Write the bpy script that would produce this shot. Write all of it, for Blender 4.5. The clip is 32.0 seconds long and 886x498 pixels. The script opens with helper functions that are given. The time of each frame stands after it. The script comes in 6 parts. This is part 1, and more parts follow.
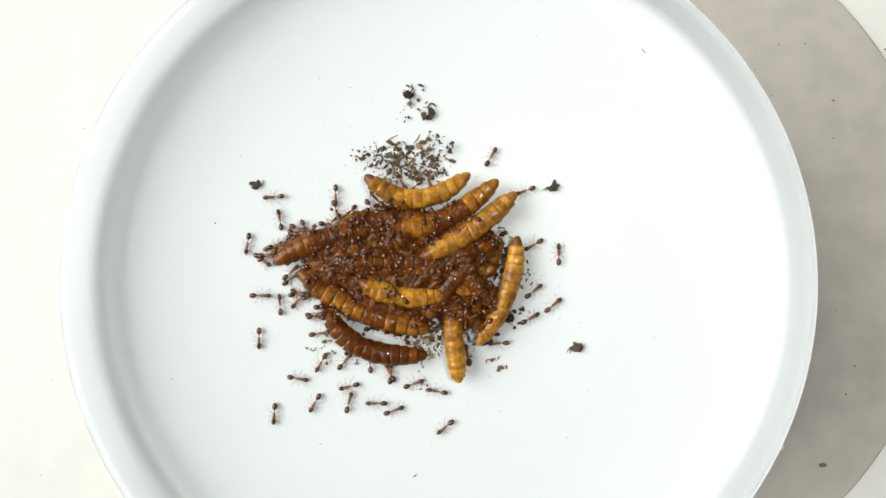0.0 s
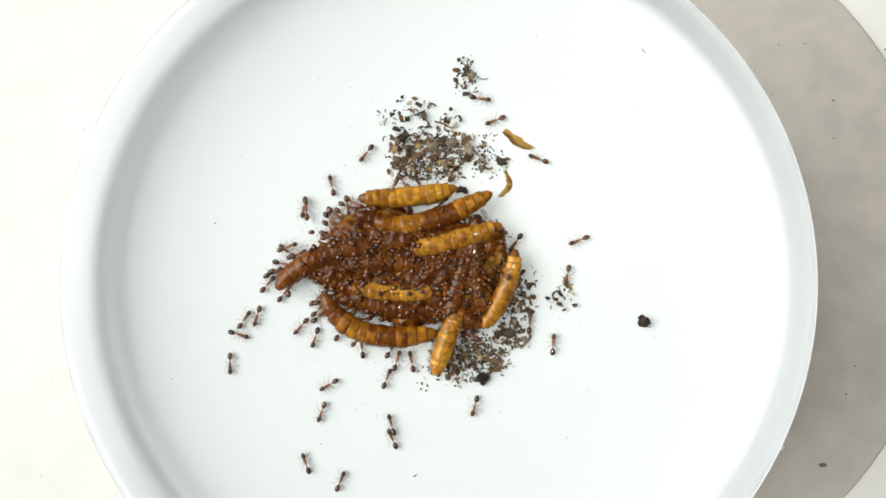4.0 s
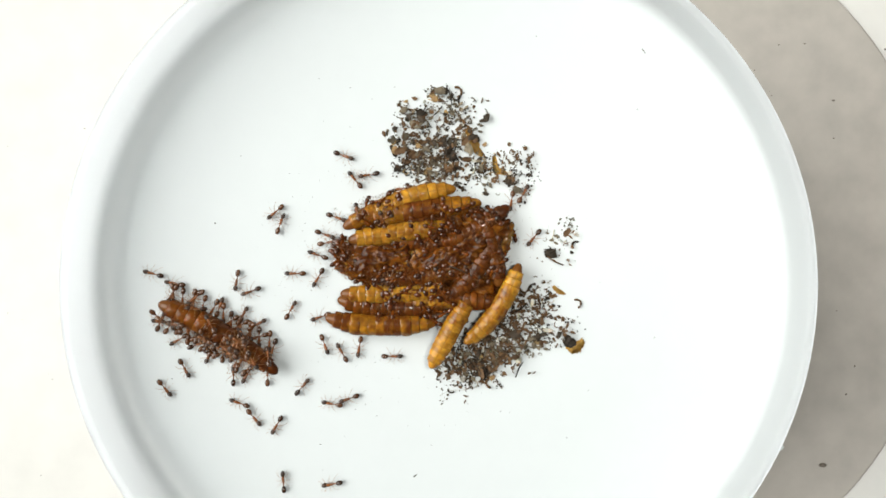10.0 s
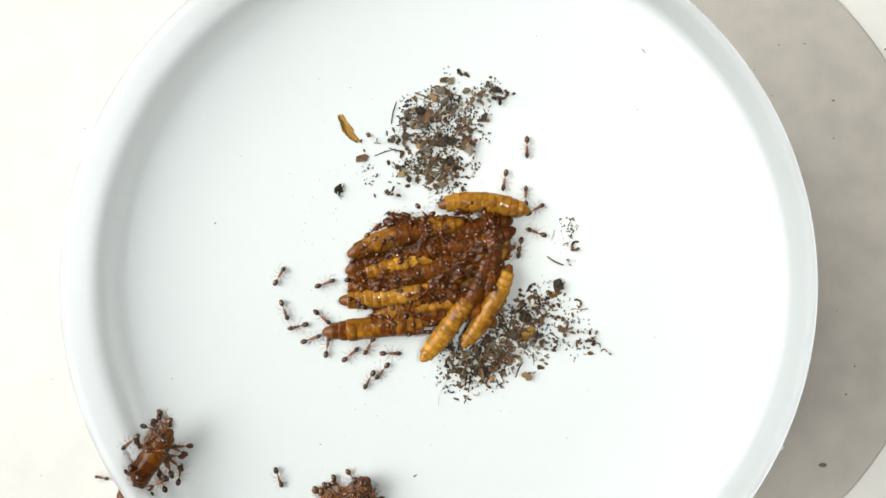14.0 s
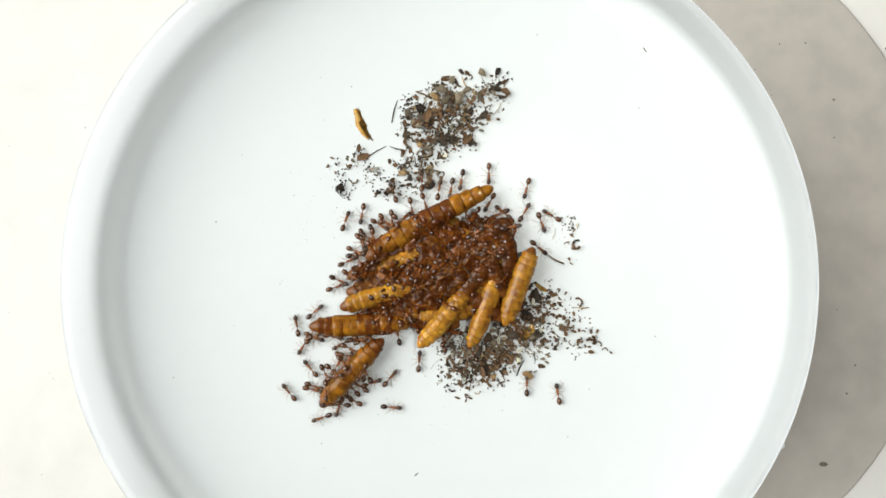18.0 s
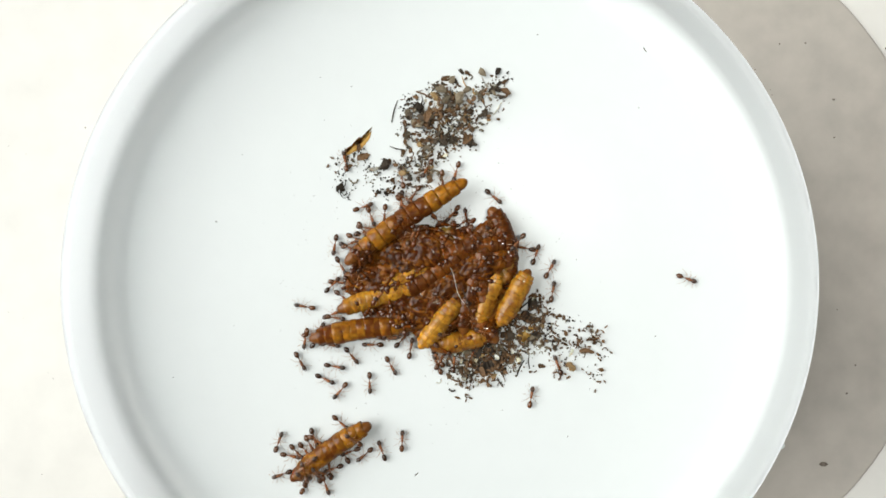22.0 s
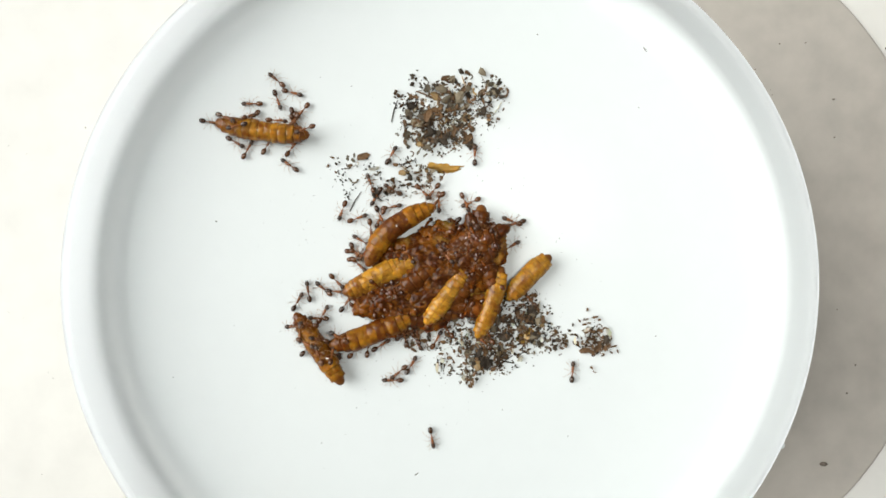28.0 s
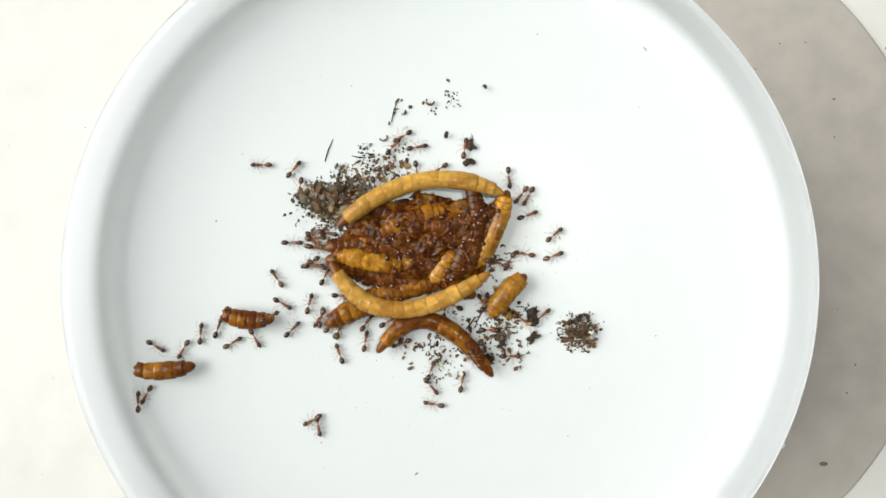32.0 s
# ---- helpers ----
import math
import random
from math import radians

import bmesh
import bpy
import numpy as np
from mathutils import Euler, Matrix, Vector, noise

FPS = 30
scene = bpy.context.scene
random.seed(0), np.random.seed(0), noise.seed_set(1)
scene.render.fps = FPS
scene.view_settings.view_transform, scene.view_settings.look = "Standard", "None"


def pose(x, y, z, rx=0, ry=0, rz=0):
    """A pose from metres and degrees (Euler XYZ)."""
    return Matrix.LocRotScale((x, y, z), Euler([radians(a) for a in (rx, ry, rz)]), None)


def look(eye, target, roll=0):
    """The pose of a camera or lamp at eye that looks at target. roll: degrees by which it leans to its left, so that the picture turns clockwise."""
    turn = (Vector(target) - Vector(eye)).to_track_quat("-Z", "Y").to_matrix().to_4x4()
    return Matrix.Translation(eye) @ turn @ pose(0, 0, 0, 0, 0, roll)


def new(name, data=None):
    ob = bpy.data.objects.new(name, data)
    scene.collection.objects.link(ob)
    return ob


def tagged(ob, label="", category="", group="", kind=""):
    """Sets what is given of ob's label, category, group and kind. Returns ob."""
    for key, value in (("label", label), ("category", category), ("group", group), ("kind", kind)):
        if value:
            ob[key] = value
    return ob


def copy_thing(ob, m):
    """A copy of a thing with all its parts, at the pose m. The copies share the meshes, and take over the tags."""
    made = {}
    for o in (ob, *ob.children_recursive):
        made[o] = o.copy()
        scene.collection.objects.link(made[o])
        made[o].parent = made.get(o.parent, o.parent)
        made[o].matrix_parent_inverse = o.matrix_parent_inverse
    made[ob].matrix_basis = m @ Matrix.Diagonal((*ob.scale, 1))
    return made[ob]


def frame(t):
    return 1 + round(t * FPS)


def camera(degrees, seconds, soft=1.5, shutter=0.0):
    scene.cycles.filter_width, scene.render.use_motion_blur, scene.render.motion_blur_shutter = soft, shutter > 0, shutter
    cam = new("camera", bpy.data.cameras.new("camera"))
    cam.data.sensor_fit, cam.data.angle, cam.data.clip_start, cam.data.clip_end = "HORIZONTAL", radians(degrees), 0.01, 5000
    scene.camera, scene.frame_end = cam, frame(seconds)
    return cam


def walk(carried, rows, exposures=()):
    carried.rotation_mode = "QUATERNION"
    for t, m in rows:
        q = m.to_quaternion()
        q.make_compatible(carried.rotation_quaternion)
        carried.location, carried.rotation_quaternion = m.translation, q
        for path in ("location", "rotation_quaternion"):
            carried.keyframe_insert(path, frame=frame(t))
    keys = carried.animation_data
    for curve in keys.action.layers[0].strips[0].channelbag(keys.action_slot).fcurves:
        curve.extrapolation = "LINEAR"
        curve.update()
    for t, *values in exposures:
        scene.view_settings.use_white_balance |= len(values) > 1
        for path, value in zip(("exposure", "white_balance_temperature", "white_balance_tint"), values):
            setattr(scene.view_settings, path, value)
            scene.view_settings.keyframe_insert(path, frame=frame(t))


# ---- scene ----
# Plan units: 11 to the millimetre on the dish's floor, origin at the plan's upper left corner,
# x to the right and y down. The dish's floor is the plane z = 0, the camera hangs 112 mm above it.
MM = 0.001
HIGH = 0.112
TABLE = -0.056
cam = camera(64.94, 32.0, soft=1.65)
walk(cam, [
    (0.0, pose(0, 0, HIGH)),
    (14.5, pose(0, 0, HIGH)),
    (16.5, pose(-0.00014, -0.00018, HIGH)),
    (22.0, pose(-0.00018, -0.00022, HIGH)),
    (32.0, pose(-0.00020, -0.00030, HIGH)),
], exposures=((0.0, 0.13, 6450, 5), (6.0, 0.16, 6450, 5), (13.0, 0.16, 6450, 5), (18.0, 0.12, 6450, 5), (32.0, 0.10, 6450, 5)))

# ---- world and sun: daylight from the window side ----
SUN_HEIGHT = 41
world = bpy.data.worlds.new("daylight")
scene.world = world
world.use_nodes = True
sky = world.node_tree.nodes.new("ShaderNodeTexSky")
sky.sky_type, sky.sun_disc = "NISHITA", False
sky.sun_elevation, sky.sun_rotation = radians(SUN_HEIGHT), radians(283)
sky.dust_density, sky.ozone_density = 4.0, 0.6
back = world.node_tree.nodes["Background"]
back.inputs["Strength"].default_value = 0.034
haze = world.node_tree.nodes.new("ShaderNodeHueSaturation")
haze.inputs["Saturation"].default_value = 0.12
world.node_tree.links.new(sky.outputs["Color"], haze.inputs["Color"])
world.node_tree.links.new(haze.outputs["Color"], back.inputs["Color"])
sun_data = bpy.data.lights.new("sun", "SUN")
sun_data.energy, sun_data.angle, sun_data.color = 4.5, radians(56), (1.0, 0.985, 0.965)
sun = new("sun", sun_data)
sun.matrix_world = look((-0.8, 0.18, 0.8 * math.tan(radians(SUN_HEIGHT))), (0, 0, 0))
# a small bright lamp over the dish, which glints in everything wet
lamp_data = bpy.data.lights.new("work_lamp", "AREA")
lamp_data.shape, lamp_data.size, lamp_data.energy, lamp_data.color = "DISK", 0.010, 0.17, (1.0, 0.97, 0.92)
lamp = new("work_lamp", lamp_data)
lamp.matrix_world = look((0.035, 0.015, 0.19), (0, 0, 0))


# ---- materials ----
def material(name, base, rough=0.5, grain=0.0, grain_size=1000.0, bump=0.0, coat=0.0, sub=0.0, spread=0.0, alpha=1.0, gloss=0.35):
    """A surface: base colour with grain of two sizes, relief, and a spread of tone from piece to piece."""
    m = bpy.data.materials.new(name)
    m.use_nodes = True
    nodes, links = m.node_tree.nodes, m.node_tree.links
    bsdf = nodes["Principled BSDF"]
    bsdf.inputs["Roughness"].default_value = rough
    bsdf.inputs["Coat Weight"].default_value = coat
    bsdf.inputs["Specular IOR Level"].default_value = gloss
    bsdf.inputs["Coat Roughness"].default_value = 0.07
    bsdf.inputs["Coat IOR"].default_value = 1.62
    bsdf.inputs["Alpha"].default_value = alpha
    if sub:
        bsdf.inputs["Subsurface Weight"].default_value = sub
        bsdf.inputs["Subsurface Radius"].default_value = (1.0, 0.5, 0.2)
        bsdf.inputs["Subsurface Scale"].default_value = 0.0012
    place = nodes.new("ShaderNodeTexCoord")
    fine, wide = nodes.new("ShaderNodeTexNoise"), nodes.new("ShaderNodeTexNoise")
    for tex, size in ((fine, grain_size), (wide, grain_size * 0.15)):
        tex.inputs["Scale"].default_value = size
        tex.inputs["Detail"].default_value = 4.0
        links.new(place.outputs["Object"], tex.inputs["Vector"])
        if spread:
            tex.noise_dimensions = "4D"
            seed, spun = nodes.new("ShaderNodeObjectInfo"), nodes.new("ShaderNodeMath")
            spun.operation = "MULTIPLY"
            spun.inputs[1].default_value = 60.0
            links.new(seed.outputs["Random"], spun.inputs[0])
            links.new(spun.outputs["Value"], tex.inputs["W"])
    both = nodes.new("ShaderNodeMath")
    both.operation = "ADD"
    links.new(fine.outputs["Fac"], both.inputs[0])
    links.new(wide.outputs["Fac"], both.inputs[1])
    tone = nodes.new("ShaderNodeMapRange")
    tone.inputs["From Min"].default_value, tone.inputs["From Max"].default_value = 0.6, 1.4
    tone.inputs["To Min"].default_value, tone.inputs["To Max"].default_value = 1.0 - grain, 1.0 + grain
    links.new(both.outputs["Value"], tone.inputs["Value"])
    value = tone.outputs["Result"]
    if spread:
        info, vary, times = nodes.new("ShaderNodeObjectInfo"), nodes.new("ShaderNodeMapRange"), nodes.new("ShaderNodeMath")
        vary.inputs["To Min"].default_value, vary.inputs["To Max"].default_value = 1.0 - spread, 1.0 + spread
        links.new(info.outputs["Random"], vary.inputs["Value"])
        times.operation = "MULTIPLY"
        links.new(value, times.inputs[0])
        links.new(vary.outputs["Result"], times.inputs[1])
        value = times.outputs["Value"]
    colour = nodes.new("ShaderNodeVectorMath")
    colour.operation = "SCALE"
    colour.inputs[0].default_value = base
    links.new(value, colour.inputs["Scale"])
    out = colour.outputs["Vector"]
    links.new(out, bsdf.inputs["Base Color"])
    if bump:
        relief = nodes.new("ShaderNodeBump")
        relief.inputs["Strength"].default_value = bump
        relief.inputs["Distance"].default_value = 0.0002
        links.new(fine.outputs["Fac"], relief.inputs["Height"])
        links.new(relief.outputs["Normal"], bsdf.inputs["Normal"])
        if coat:
            links.new(relief.outputs["Normal"], bsdf.inputs["Coat Normal"])
    return m


def banded(name, base, band, line=0.45, stained=0.75, rough=0.36, coat=0.3, wide=0.10):
    """Skin of a larva: rings darken towards both ends of each segment, with blotches along the back."""
    m = material(name, base, rough, 0.6, 2.2, 0.2, coat * 0.8, 0.5, 0.16, gloss=0.05)
    nodes, links = m.node_tree.nodes, m.node_tree.links
    bsdf = nodes["Principled BSDF"]
    old = bsdf.inputs["Base Color"].links[0].from_socket
    place, split, far, ramp, mix = (nodes.new("ShaderNode" + k) for k in ("TexCoord", "SeparateXYZ", "Math", "ValToRGB", "Mix"))
    far.operation = "ABSOLUTE"
    links.new(place.outputs["Object"], split.inputs["Vector"])
    links.new(split.outputs["X"], far.inputs[0])
    ramp.color_ramp.elements[0].position, ramp.color_ramp.elements[1].position = 0.38, 0.5
    ramp.color_ramp.elements[0].color, ramp.color_ramp.elements[1].color = (0, 0, 0, 1), (0.6, 0.6, 0.6, 1)
    links.new(far.outputs["Value"], ramp.inputs["Fac"])
    mix.data_type = "RGBA"
    links.new(ramp.outputs["Color"], mix.inputs["Factor"])
    links.new(old, mix.inputs["A"])
    mix.inputs["B"].default_value = (*band, 1)
    off, edge, most = nodes.new("ShaderNodeMath"), nodes.new("ShaderNodeMapRange"), nodes.new("ShaderNodeMath")
    off.operation, most.operation = "ABSOLUTE", "MAXIMUM"
    links.new(split.outputs["Y"], off.inputs[0])
    links.new(off.outputs["Value"], edge.inputs["Value"])
    edge.inputs["From Min"].default_value, edge.inputs["From Max"].default_value = 0.02, wide
    edge.inputs["To Min"].default_value, edge.inputs["To Max"].default_value = line, 0.0
    links.new(ramp.outputs["Color"], most.inputs[0])
    links.new(edge.outputs["Result"], most.inputs[1])
    stain, seed, spun, patch, all_dark = (nodes.new("ShaderNode" + k) for k in ("TexNoise", "ObjectInfo", "Math", "MapRange", "Math"))
    stain.noise_dimensions = "4D"
    stain.inputs["Scale"].default_value, stain.inputs["Detail"].default_value = 1.2, 4.0
    spun.operation, spun.inputs[1].default_value = "MULTIPLY", 91.0
    links.new(seed.outputs["Random"], spun.inputs[0])
    links.new(spun.outputs["Value"], stain.inputs["W"])
    links.new(place.outputs["Object"], stain.inputs["Vector"])
    links.new(stain.outputs["Fac"], patch.inputs["Value"])
    patch.inputs["From Min"].default_value, patch.inputs["From Max"].default_value = 0.38, 0.72
    patch.inputs["To Max"].default_value = stained
    along_body, add = nodes.new("ShaderNodeSeparateColor"), nodes.new("ShaderNodeMath")
    links.new(seed.outputs["Color"], along_body.inputs["Color"])
    add.operation, add.use_clamp = "MULTIPLY_ADD", True
    add.inputs[1].default_value = 0.72
    links.new(along_body.outputs["Red"], add.inputs[0])
    links.new(patch.outputs["Result"], add.inputs[2])
    all_dark.operation = "MAXIMUM"
    links.new(add.outputs["Value"], all_dark.inputs[0])
    links.new(most.outputs["Value"], all_dark.inputs[1])
    links.new(all_dark.outputs["Value"], mix.inputs["Factor"])
    links.new(mix.outputs["Result"], bsdf.inputs["Base Color"])
    return m


def milky(m, share):
    """Lets part of the light through, as thin white plastic does."""
    nodes, links = m.node_tree.nodes, m.node_tree.links
    bsdf, out = nodes["Principled BSDF"], nodes["Material Output"]
    through_light, mix = nodes.new("ShaderNodeBsdfTranslucent"), nodes.new("ShaderNodeMixShader")
    through_light.inputs["Color"].default_value = (0.95, 0.96, 0.975, 1)
    # thick near the middle, thinner towards the rim
    place, flat, far, thin = (nodes.new("ShaderNode" + k) for k in ("TexCoord", "VectorMath", "VectorMath", "MapRange"))
    flat.operation, far.operation = "MULTIPLY", "LENGTH"
    flat.inputs[1].default_value = (1, 1, 0)
    links.new(place.outputs["Object"], flat.inputs[0])
    links.new(flat.outputs["Vector"], far.inputs[0])
    links.new(far.outputs["Value"], thin.inputs["Value"])
    for key, value in zip(("From Min", "From Max", "To Min", "To Max"), share):
        thin.inputs[key].default_value = value
    links.new(thin.outputs["Result"], mix.inputs["Fac"])
    links.new(bsdf.outputs["BSDF"], mix.inputs[1])
    links.new(through_light.outputs["BSDF"], mix.inputs[2])
    links.new(mix.outputs["Shader"], out.inputs["Surface"])
    return m


R = 0.0550
PLASTIC = milky(material("white_plastic", (0.615, 0.64, 0.645), 0.38, 0.015, 300, 0.03), (R - 0.0012, R + 0.0009, 0.12, 0.9))
TABLETOP = material("worn_white_tabletop", (0.67, 0.65, 0.615), 0.5, 0.07, 120, 0.1)
MAT = material("grey_brown_mat", (0.46, 0.422, 0.378), 0.6, 0.16, 150, 0.15)
AMBER = banded("amber_larva_skin", (0.305, 0.129, 0.009), (0.088, 0.023, 0.003), 0.45, 0.9)
GOLD = banded("golden_larva_skin", (0.43, 0.208, 0.020), (0.12, 0.036, 0.004), 0.6, 0.8, 0.32, 0.4, 0.13)
DEEP = banded("wet_brown_larva_skin", (0.13, 0.037, 0.004), (0.05, 0.013, 0.002), 0.2, 0.95)
BROWN = banded("brown_larva_skin", (0.15, 0.045, 0.004), (0.062, 0.016, 0.002), 0.45, 0.95)
PALE = banded("pale_larva_skin", (0.43, 0.245, 0.05), (0.23, 0.095, 0.014), 0.15, 0.6, 0.28, 0.4)
HEAD = material("larva_head_shell", (0.13, 0.045, 0.008), 0.35, 0.3, 4.0, 0, 0.2, gloss=0.1)
ANT_HEAD = material("ant_head_shell", (0.036, 0.016, 0.008), 0.42, 0.2, 3000, 0, 0.15, 0, 0.4)
ANT_BODY = material("ant_body_shell", (0.17, 0.055, 0.012), 0.42, 0.2, 3000, 0, 0.15, 0, 0.3)
ANT_TAIL = material("ant_abdomen_shell", (0.058, 0.021, 0.007), 0.22, 0.2, 3000, 0, 0.3, 0, 0.6)
# second colour set for the same ants: lowers their contrast on the heap
HEAP_HEAD = material("heap_ant_head_shell", (0.043, 0.012, 0.003), 0.3, 0.2, 3000, 0, 0.6, 0, 0.4, gloss=0.02)
HEAP_BODY = material("heap_ant_body_shell", (0.105, 0.026, 0.002), 0.35, 0.2, 3000, 0, 0.15, 0, 0.3, gloss=0.02)
HEAP_TAIL = material("heap_ant_abdomen_shell", (0.06, 0.0145, 0.002), 0.25, 0.2, 3000, 0, 0.9, 0, 0.5, gloss=0.02)
HEAP_LEG = material("heap_ant_leg_shell", (0.115, 0.036, 0.006), 0.4, 0.1, 3000)
ANT_LEG = material("ant_leg_shell", (0.32, 0.165, 0.075), 0.4, 0.1, 3000)
CRUMBS = [material("dark_crumb", (0.036, 0.027, 0.019), 0.6, 0.4, 2000, 0.3, 0, 0, 0.5, gloss=0.12),
          material("brown_crumb", (0.092, 0.052, 0.026), 0.5, 0.4, 2000, 0.3, 0, 0, 0.5, gloss=0.12),
          material("grey_crumb", (0.125, 0.102, 0.07), 0.6, 0.4, 2000, 0.3, 0, 0, 0.5, gloss=0.12),
          material("tan_crumb", (0.27, 0.18, 0.085), 0.4, 0.3, 2000, 0.2, 0, 0.2, 0.4, gloss=0.12),
          material("pale_skin_crumb", (0.40, 0.375, 0.31), 0.4, 0.3, 2000, 0.2, 0, 0.3, 0.4, gloss=0.12)]
PULP = material("wet_larva_pulp", (0.038, 0.009, 0.0012), 0.3, 0.9, 1500, 0.9, 0.2, 0.5, 0.3, gloss=0.02)
nodes, links = PULP.node_tree.nodes, PULP.node_tree.links
shreds, tint, blend, place = (nodes.new("ShaderNode" + k) for k in ("TexNoise", "ValToRGB", "Mix", "TexCoord"))
shreds.inputs["Scale"].default_value, shreds.inputs["Detail"].default_value, shreds.inputs["Distortion"].default_value = 430.0, 9.0, 1.6
tint.color_ramp.elements[0].position, tint.color_ramp.elements[1].position = 0.44, 0.66
tint.color_ramp.elements[0].color, tint.color_ramp.elements[1].color = (0, 0, 0, 1), (0.85, 0.85, 0.85, 1)
blend.data_type = "RGBA"
blend.inputs["B"].default_value = (0.185, 0.061, 0.006, 1)
links.new(place.outputs["Object"], shreds.inputs["Vector"])
links.new(shreds.outputs["Fac"], tint.inputs["Fac"])
links.new(tint.outputs["Color"], blend.inputs["Factor"])
links.new(nodes["Principled BSDF"].inputs["Base Color"].links[0].from_socket, blend.inputs["A"])
# broad yellowish patches of laid-open flesh between the red-brown ones
fat, where, mixed = (nodes.new("ShaderNode" + k) for k in ("TexNoise", "ValToRGB", "Mix"))
fat.inputs["Scale"].default_value, fat.inputs["Detail"].default_value = 210.0, 5.0
where.color_ramp.elements[0].position, where.color_ramp.elements[1].position = 0.57, 0.70
where.color_ramp.elements[0].color, where.color_ramp.elements[1].color = (0, 0, 0, 1), (0.8, 0.8, 0.8, 1)
mixed.data_type = "RGBA"
mixed.inputs["B"].default_value = (0.27, 0.15, 0.028, 1)
links.new(place.outputs["Object"], fat.inputs["Vector"])
links.new(fat.outputs["Fac"], where.inputs["Fac"])
links.new(where.outputs["Color"], mixed.inputs["Factor"])
links.new(blend.outputs["Result"], mixed.inputs["A"])
links.new(mixed.outputs["Result"], nodes["Principled BSDF"].inputs["Base Color"])
STAIN = material("dried_brown_stain", (0.17, 0.14, 0.115), 0.7, 0.4, 900, 0.2)
HUSK = material("amber_husk_shell", (0.44, 0.25, 0.055), 0.45, 0.45, 900, 0.4, 0.1, 0.3, gloss=0.1)
FLY_BODY = material("fly_body_shell", (0.03, 0.027, 0.026), 0.6, 0.9, 900, 0.6, gloss=0.15)
FLY_BACK = material("fly_abdomen_shell", (0.12, 0.056, 0.02), 0.5, 0.9, 700, 0.5, gloss=0.15)
FLY_WING = material("fly_wing_film", (0.26, 0.25, 0.25), 0.3, 0.5, 700, 0, 0, 0, 0, 0.6)


# ---- building ----
def plan(x, y, z=0.0):
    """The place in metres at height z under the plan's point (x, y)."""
    k = (HIGH - z) / HIGH / 11000
    return Vector(((x - 784) * k, (441 - y) * k, z))


def mesh_of(name, bm, mat, smooth=True):
    me = bpy.data.meshes.new(name)
    bm.to_mesh(me)
    bm.free()
    me.materials.append(mat)
    if smooth:
        me.polygons.foreach_set("use_smooth", [True] * len(me.polygons))
    return me


def part(name, bm, mat, parent, label="", smooth=True):
    """Links a bmesh, or a ready mesh, as one part of a thing."""
    me = bm if isinstance(bm, bpy.types.Mesh) else mesh_of(name, bm, mat, smooth)
    ob = new(name, me)
    ob.parent = parent
    return tagged(ob, label)


def thing(name, label, category, group="", kind=""):
    return tagged(new(name), label, category, group, kind)


def lathe(profile, steps=96, axis="Z"):
    """A bmesh turned round an axis from (radius, height) pairs."""
    bm = bmesh.new()
    rings = []
    for r, h in profile:
        ring = []
        for i in range(1 if r == 0 else steps):
            a = 2 * math.pi * i / steps
            p = (r * math.cos(a), r * math.sin(a), h) if axis == "Z" else (h, r * math.cos(a), r * math.sin(a))
            ring.append(bm.verts.new(p))
        rings.append(ring)
    for lo, hi in zip(rings, rings[1:]):
        for i in range(max(len(lo), len(hi))):
            j = (i + 1) % steps
            quad = [lo[i % len(lo)], lo[j % len(lo)], hi[j % len(hi)], hi[i % len(hi)]]
            bm.faces.new(list(dict.fromkeys(quad)))
    bmesh.ops.recalc_face_normals(bm, faces=bm.faces)
    return bm


def ball(bm, centre, size, detail=2):
    m = Matrix.Translation(centre) @ Matrix.Diagonal((*size, 1))
    bmesh.ops.create_icosphere(bm, subdivisions=detail, radius=1, matrix=m)
    return bm


def rod(bm, points, radii, sides=5):
    """A tapering limb through the points."""
    rings = []
    pts = [Vector(p) for p in points]
    for i, p in enumerate(pts):
        d = (pts[min(i + 1, len(pts) - 1)] - pts[max(i - 1, 0)]).normalized()
        u = d.orthogonal().normalized()
        v = d.cross(u)
        rings.append([bm.verts.new(p + radii[i] * (math.cos(2 * math.pi * k / sides) * u + math.sin(2 * math.pi * k / sides) * v)) for k in range(sides)])
    for a, b in zip(rings, rings[1:]):
        for k in range(sides):
            bm.faces.new((a[k], a[(k + 1) % sides], b[(k + 1) % sides], b[k]))
    bm.faces.new(rings[0][::-1])
    bm.faces.new(rings[-1])
    return bm


def slab(x0, y0, z0, x1, y1, z1, bevel=0.0):
    bm = bmesh.new()
    m = Matrix.Translation(((x0 + x1) / 2, (y0 + y1) / 2, (z0 + z1) / 2)) @ Matrix.Diagonal((x1 - x0, y1 - y0, z1 - z0, 1))
    bmesh.ops.create_cube(bm, size=1, matrix=m)
    if bevel:
        bmesh.ops.bevel(bm, geom=bm.edges[:], offset=bevel, segments=2, affect="EDGES")
    return bm


# ---- the table and the dish ----
GROUND = material("grey_floor", (0.30, 0.29, 0.27), 0.7, 0.15, 6, 0.1)
tagged(new("ground", mesh_of("ground", slab(-15, -15, -0.83, 15, 15, -0.78), GROUND, False)), "plain grey floor under the table", "floor", kind="structure")
table = thing("table", "worn off-white table with small stains", "table")
part("tabletop", slab(-0.7, -0.4, TABLE - 0.025, 0.7, 0.4, TABLE, 0.003), TABLETOP, table, "", False)
for x in (-0.64, 0.64):
    for y in (-0.34, 0.34):
        part("leg", slab(x - 0.025, y - 0.025, -0.78, x + 0.025, y + 0.025, TABLE - 0.025, 0.002), TABLETOP, table, "", False)

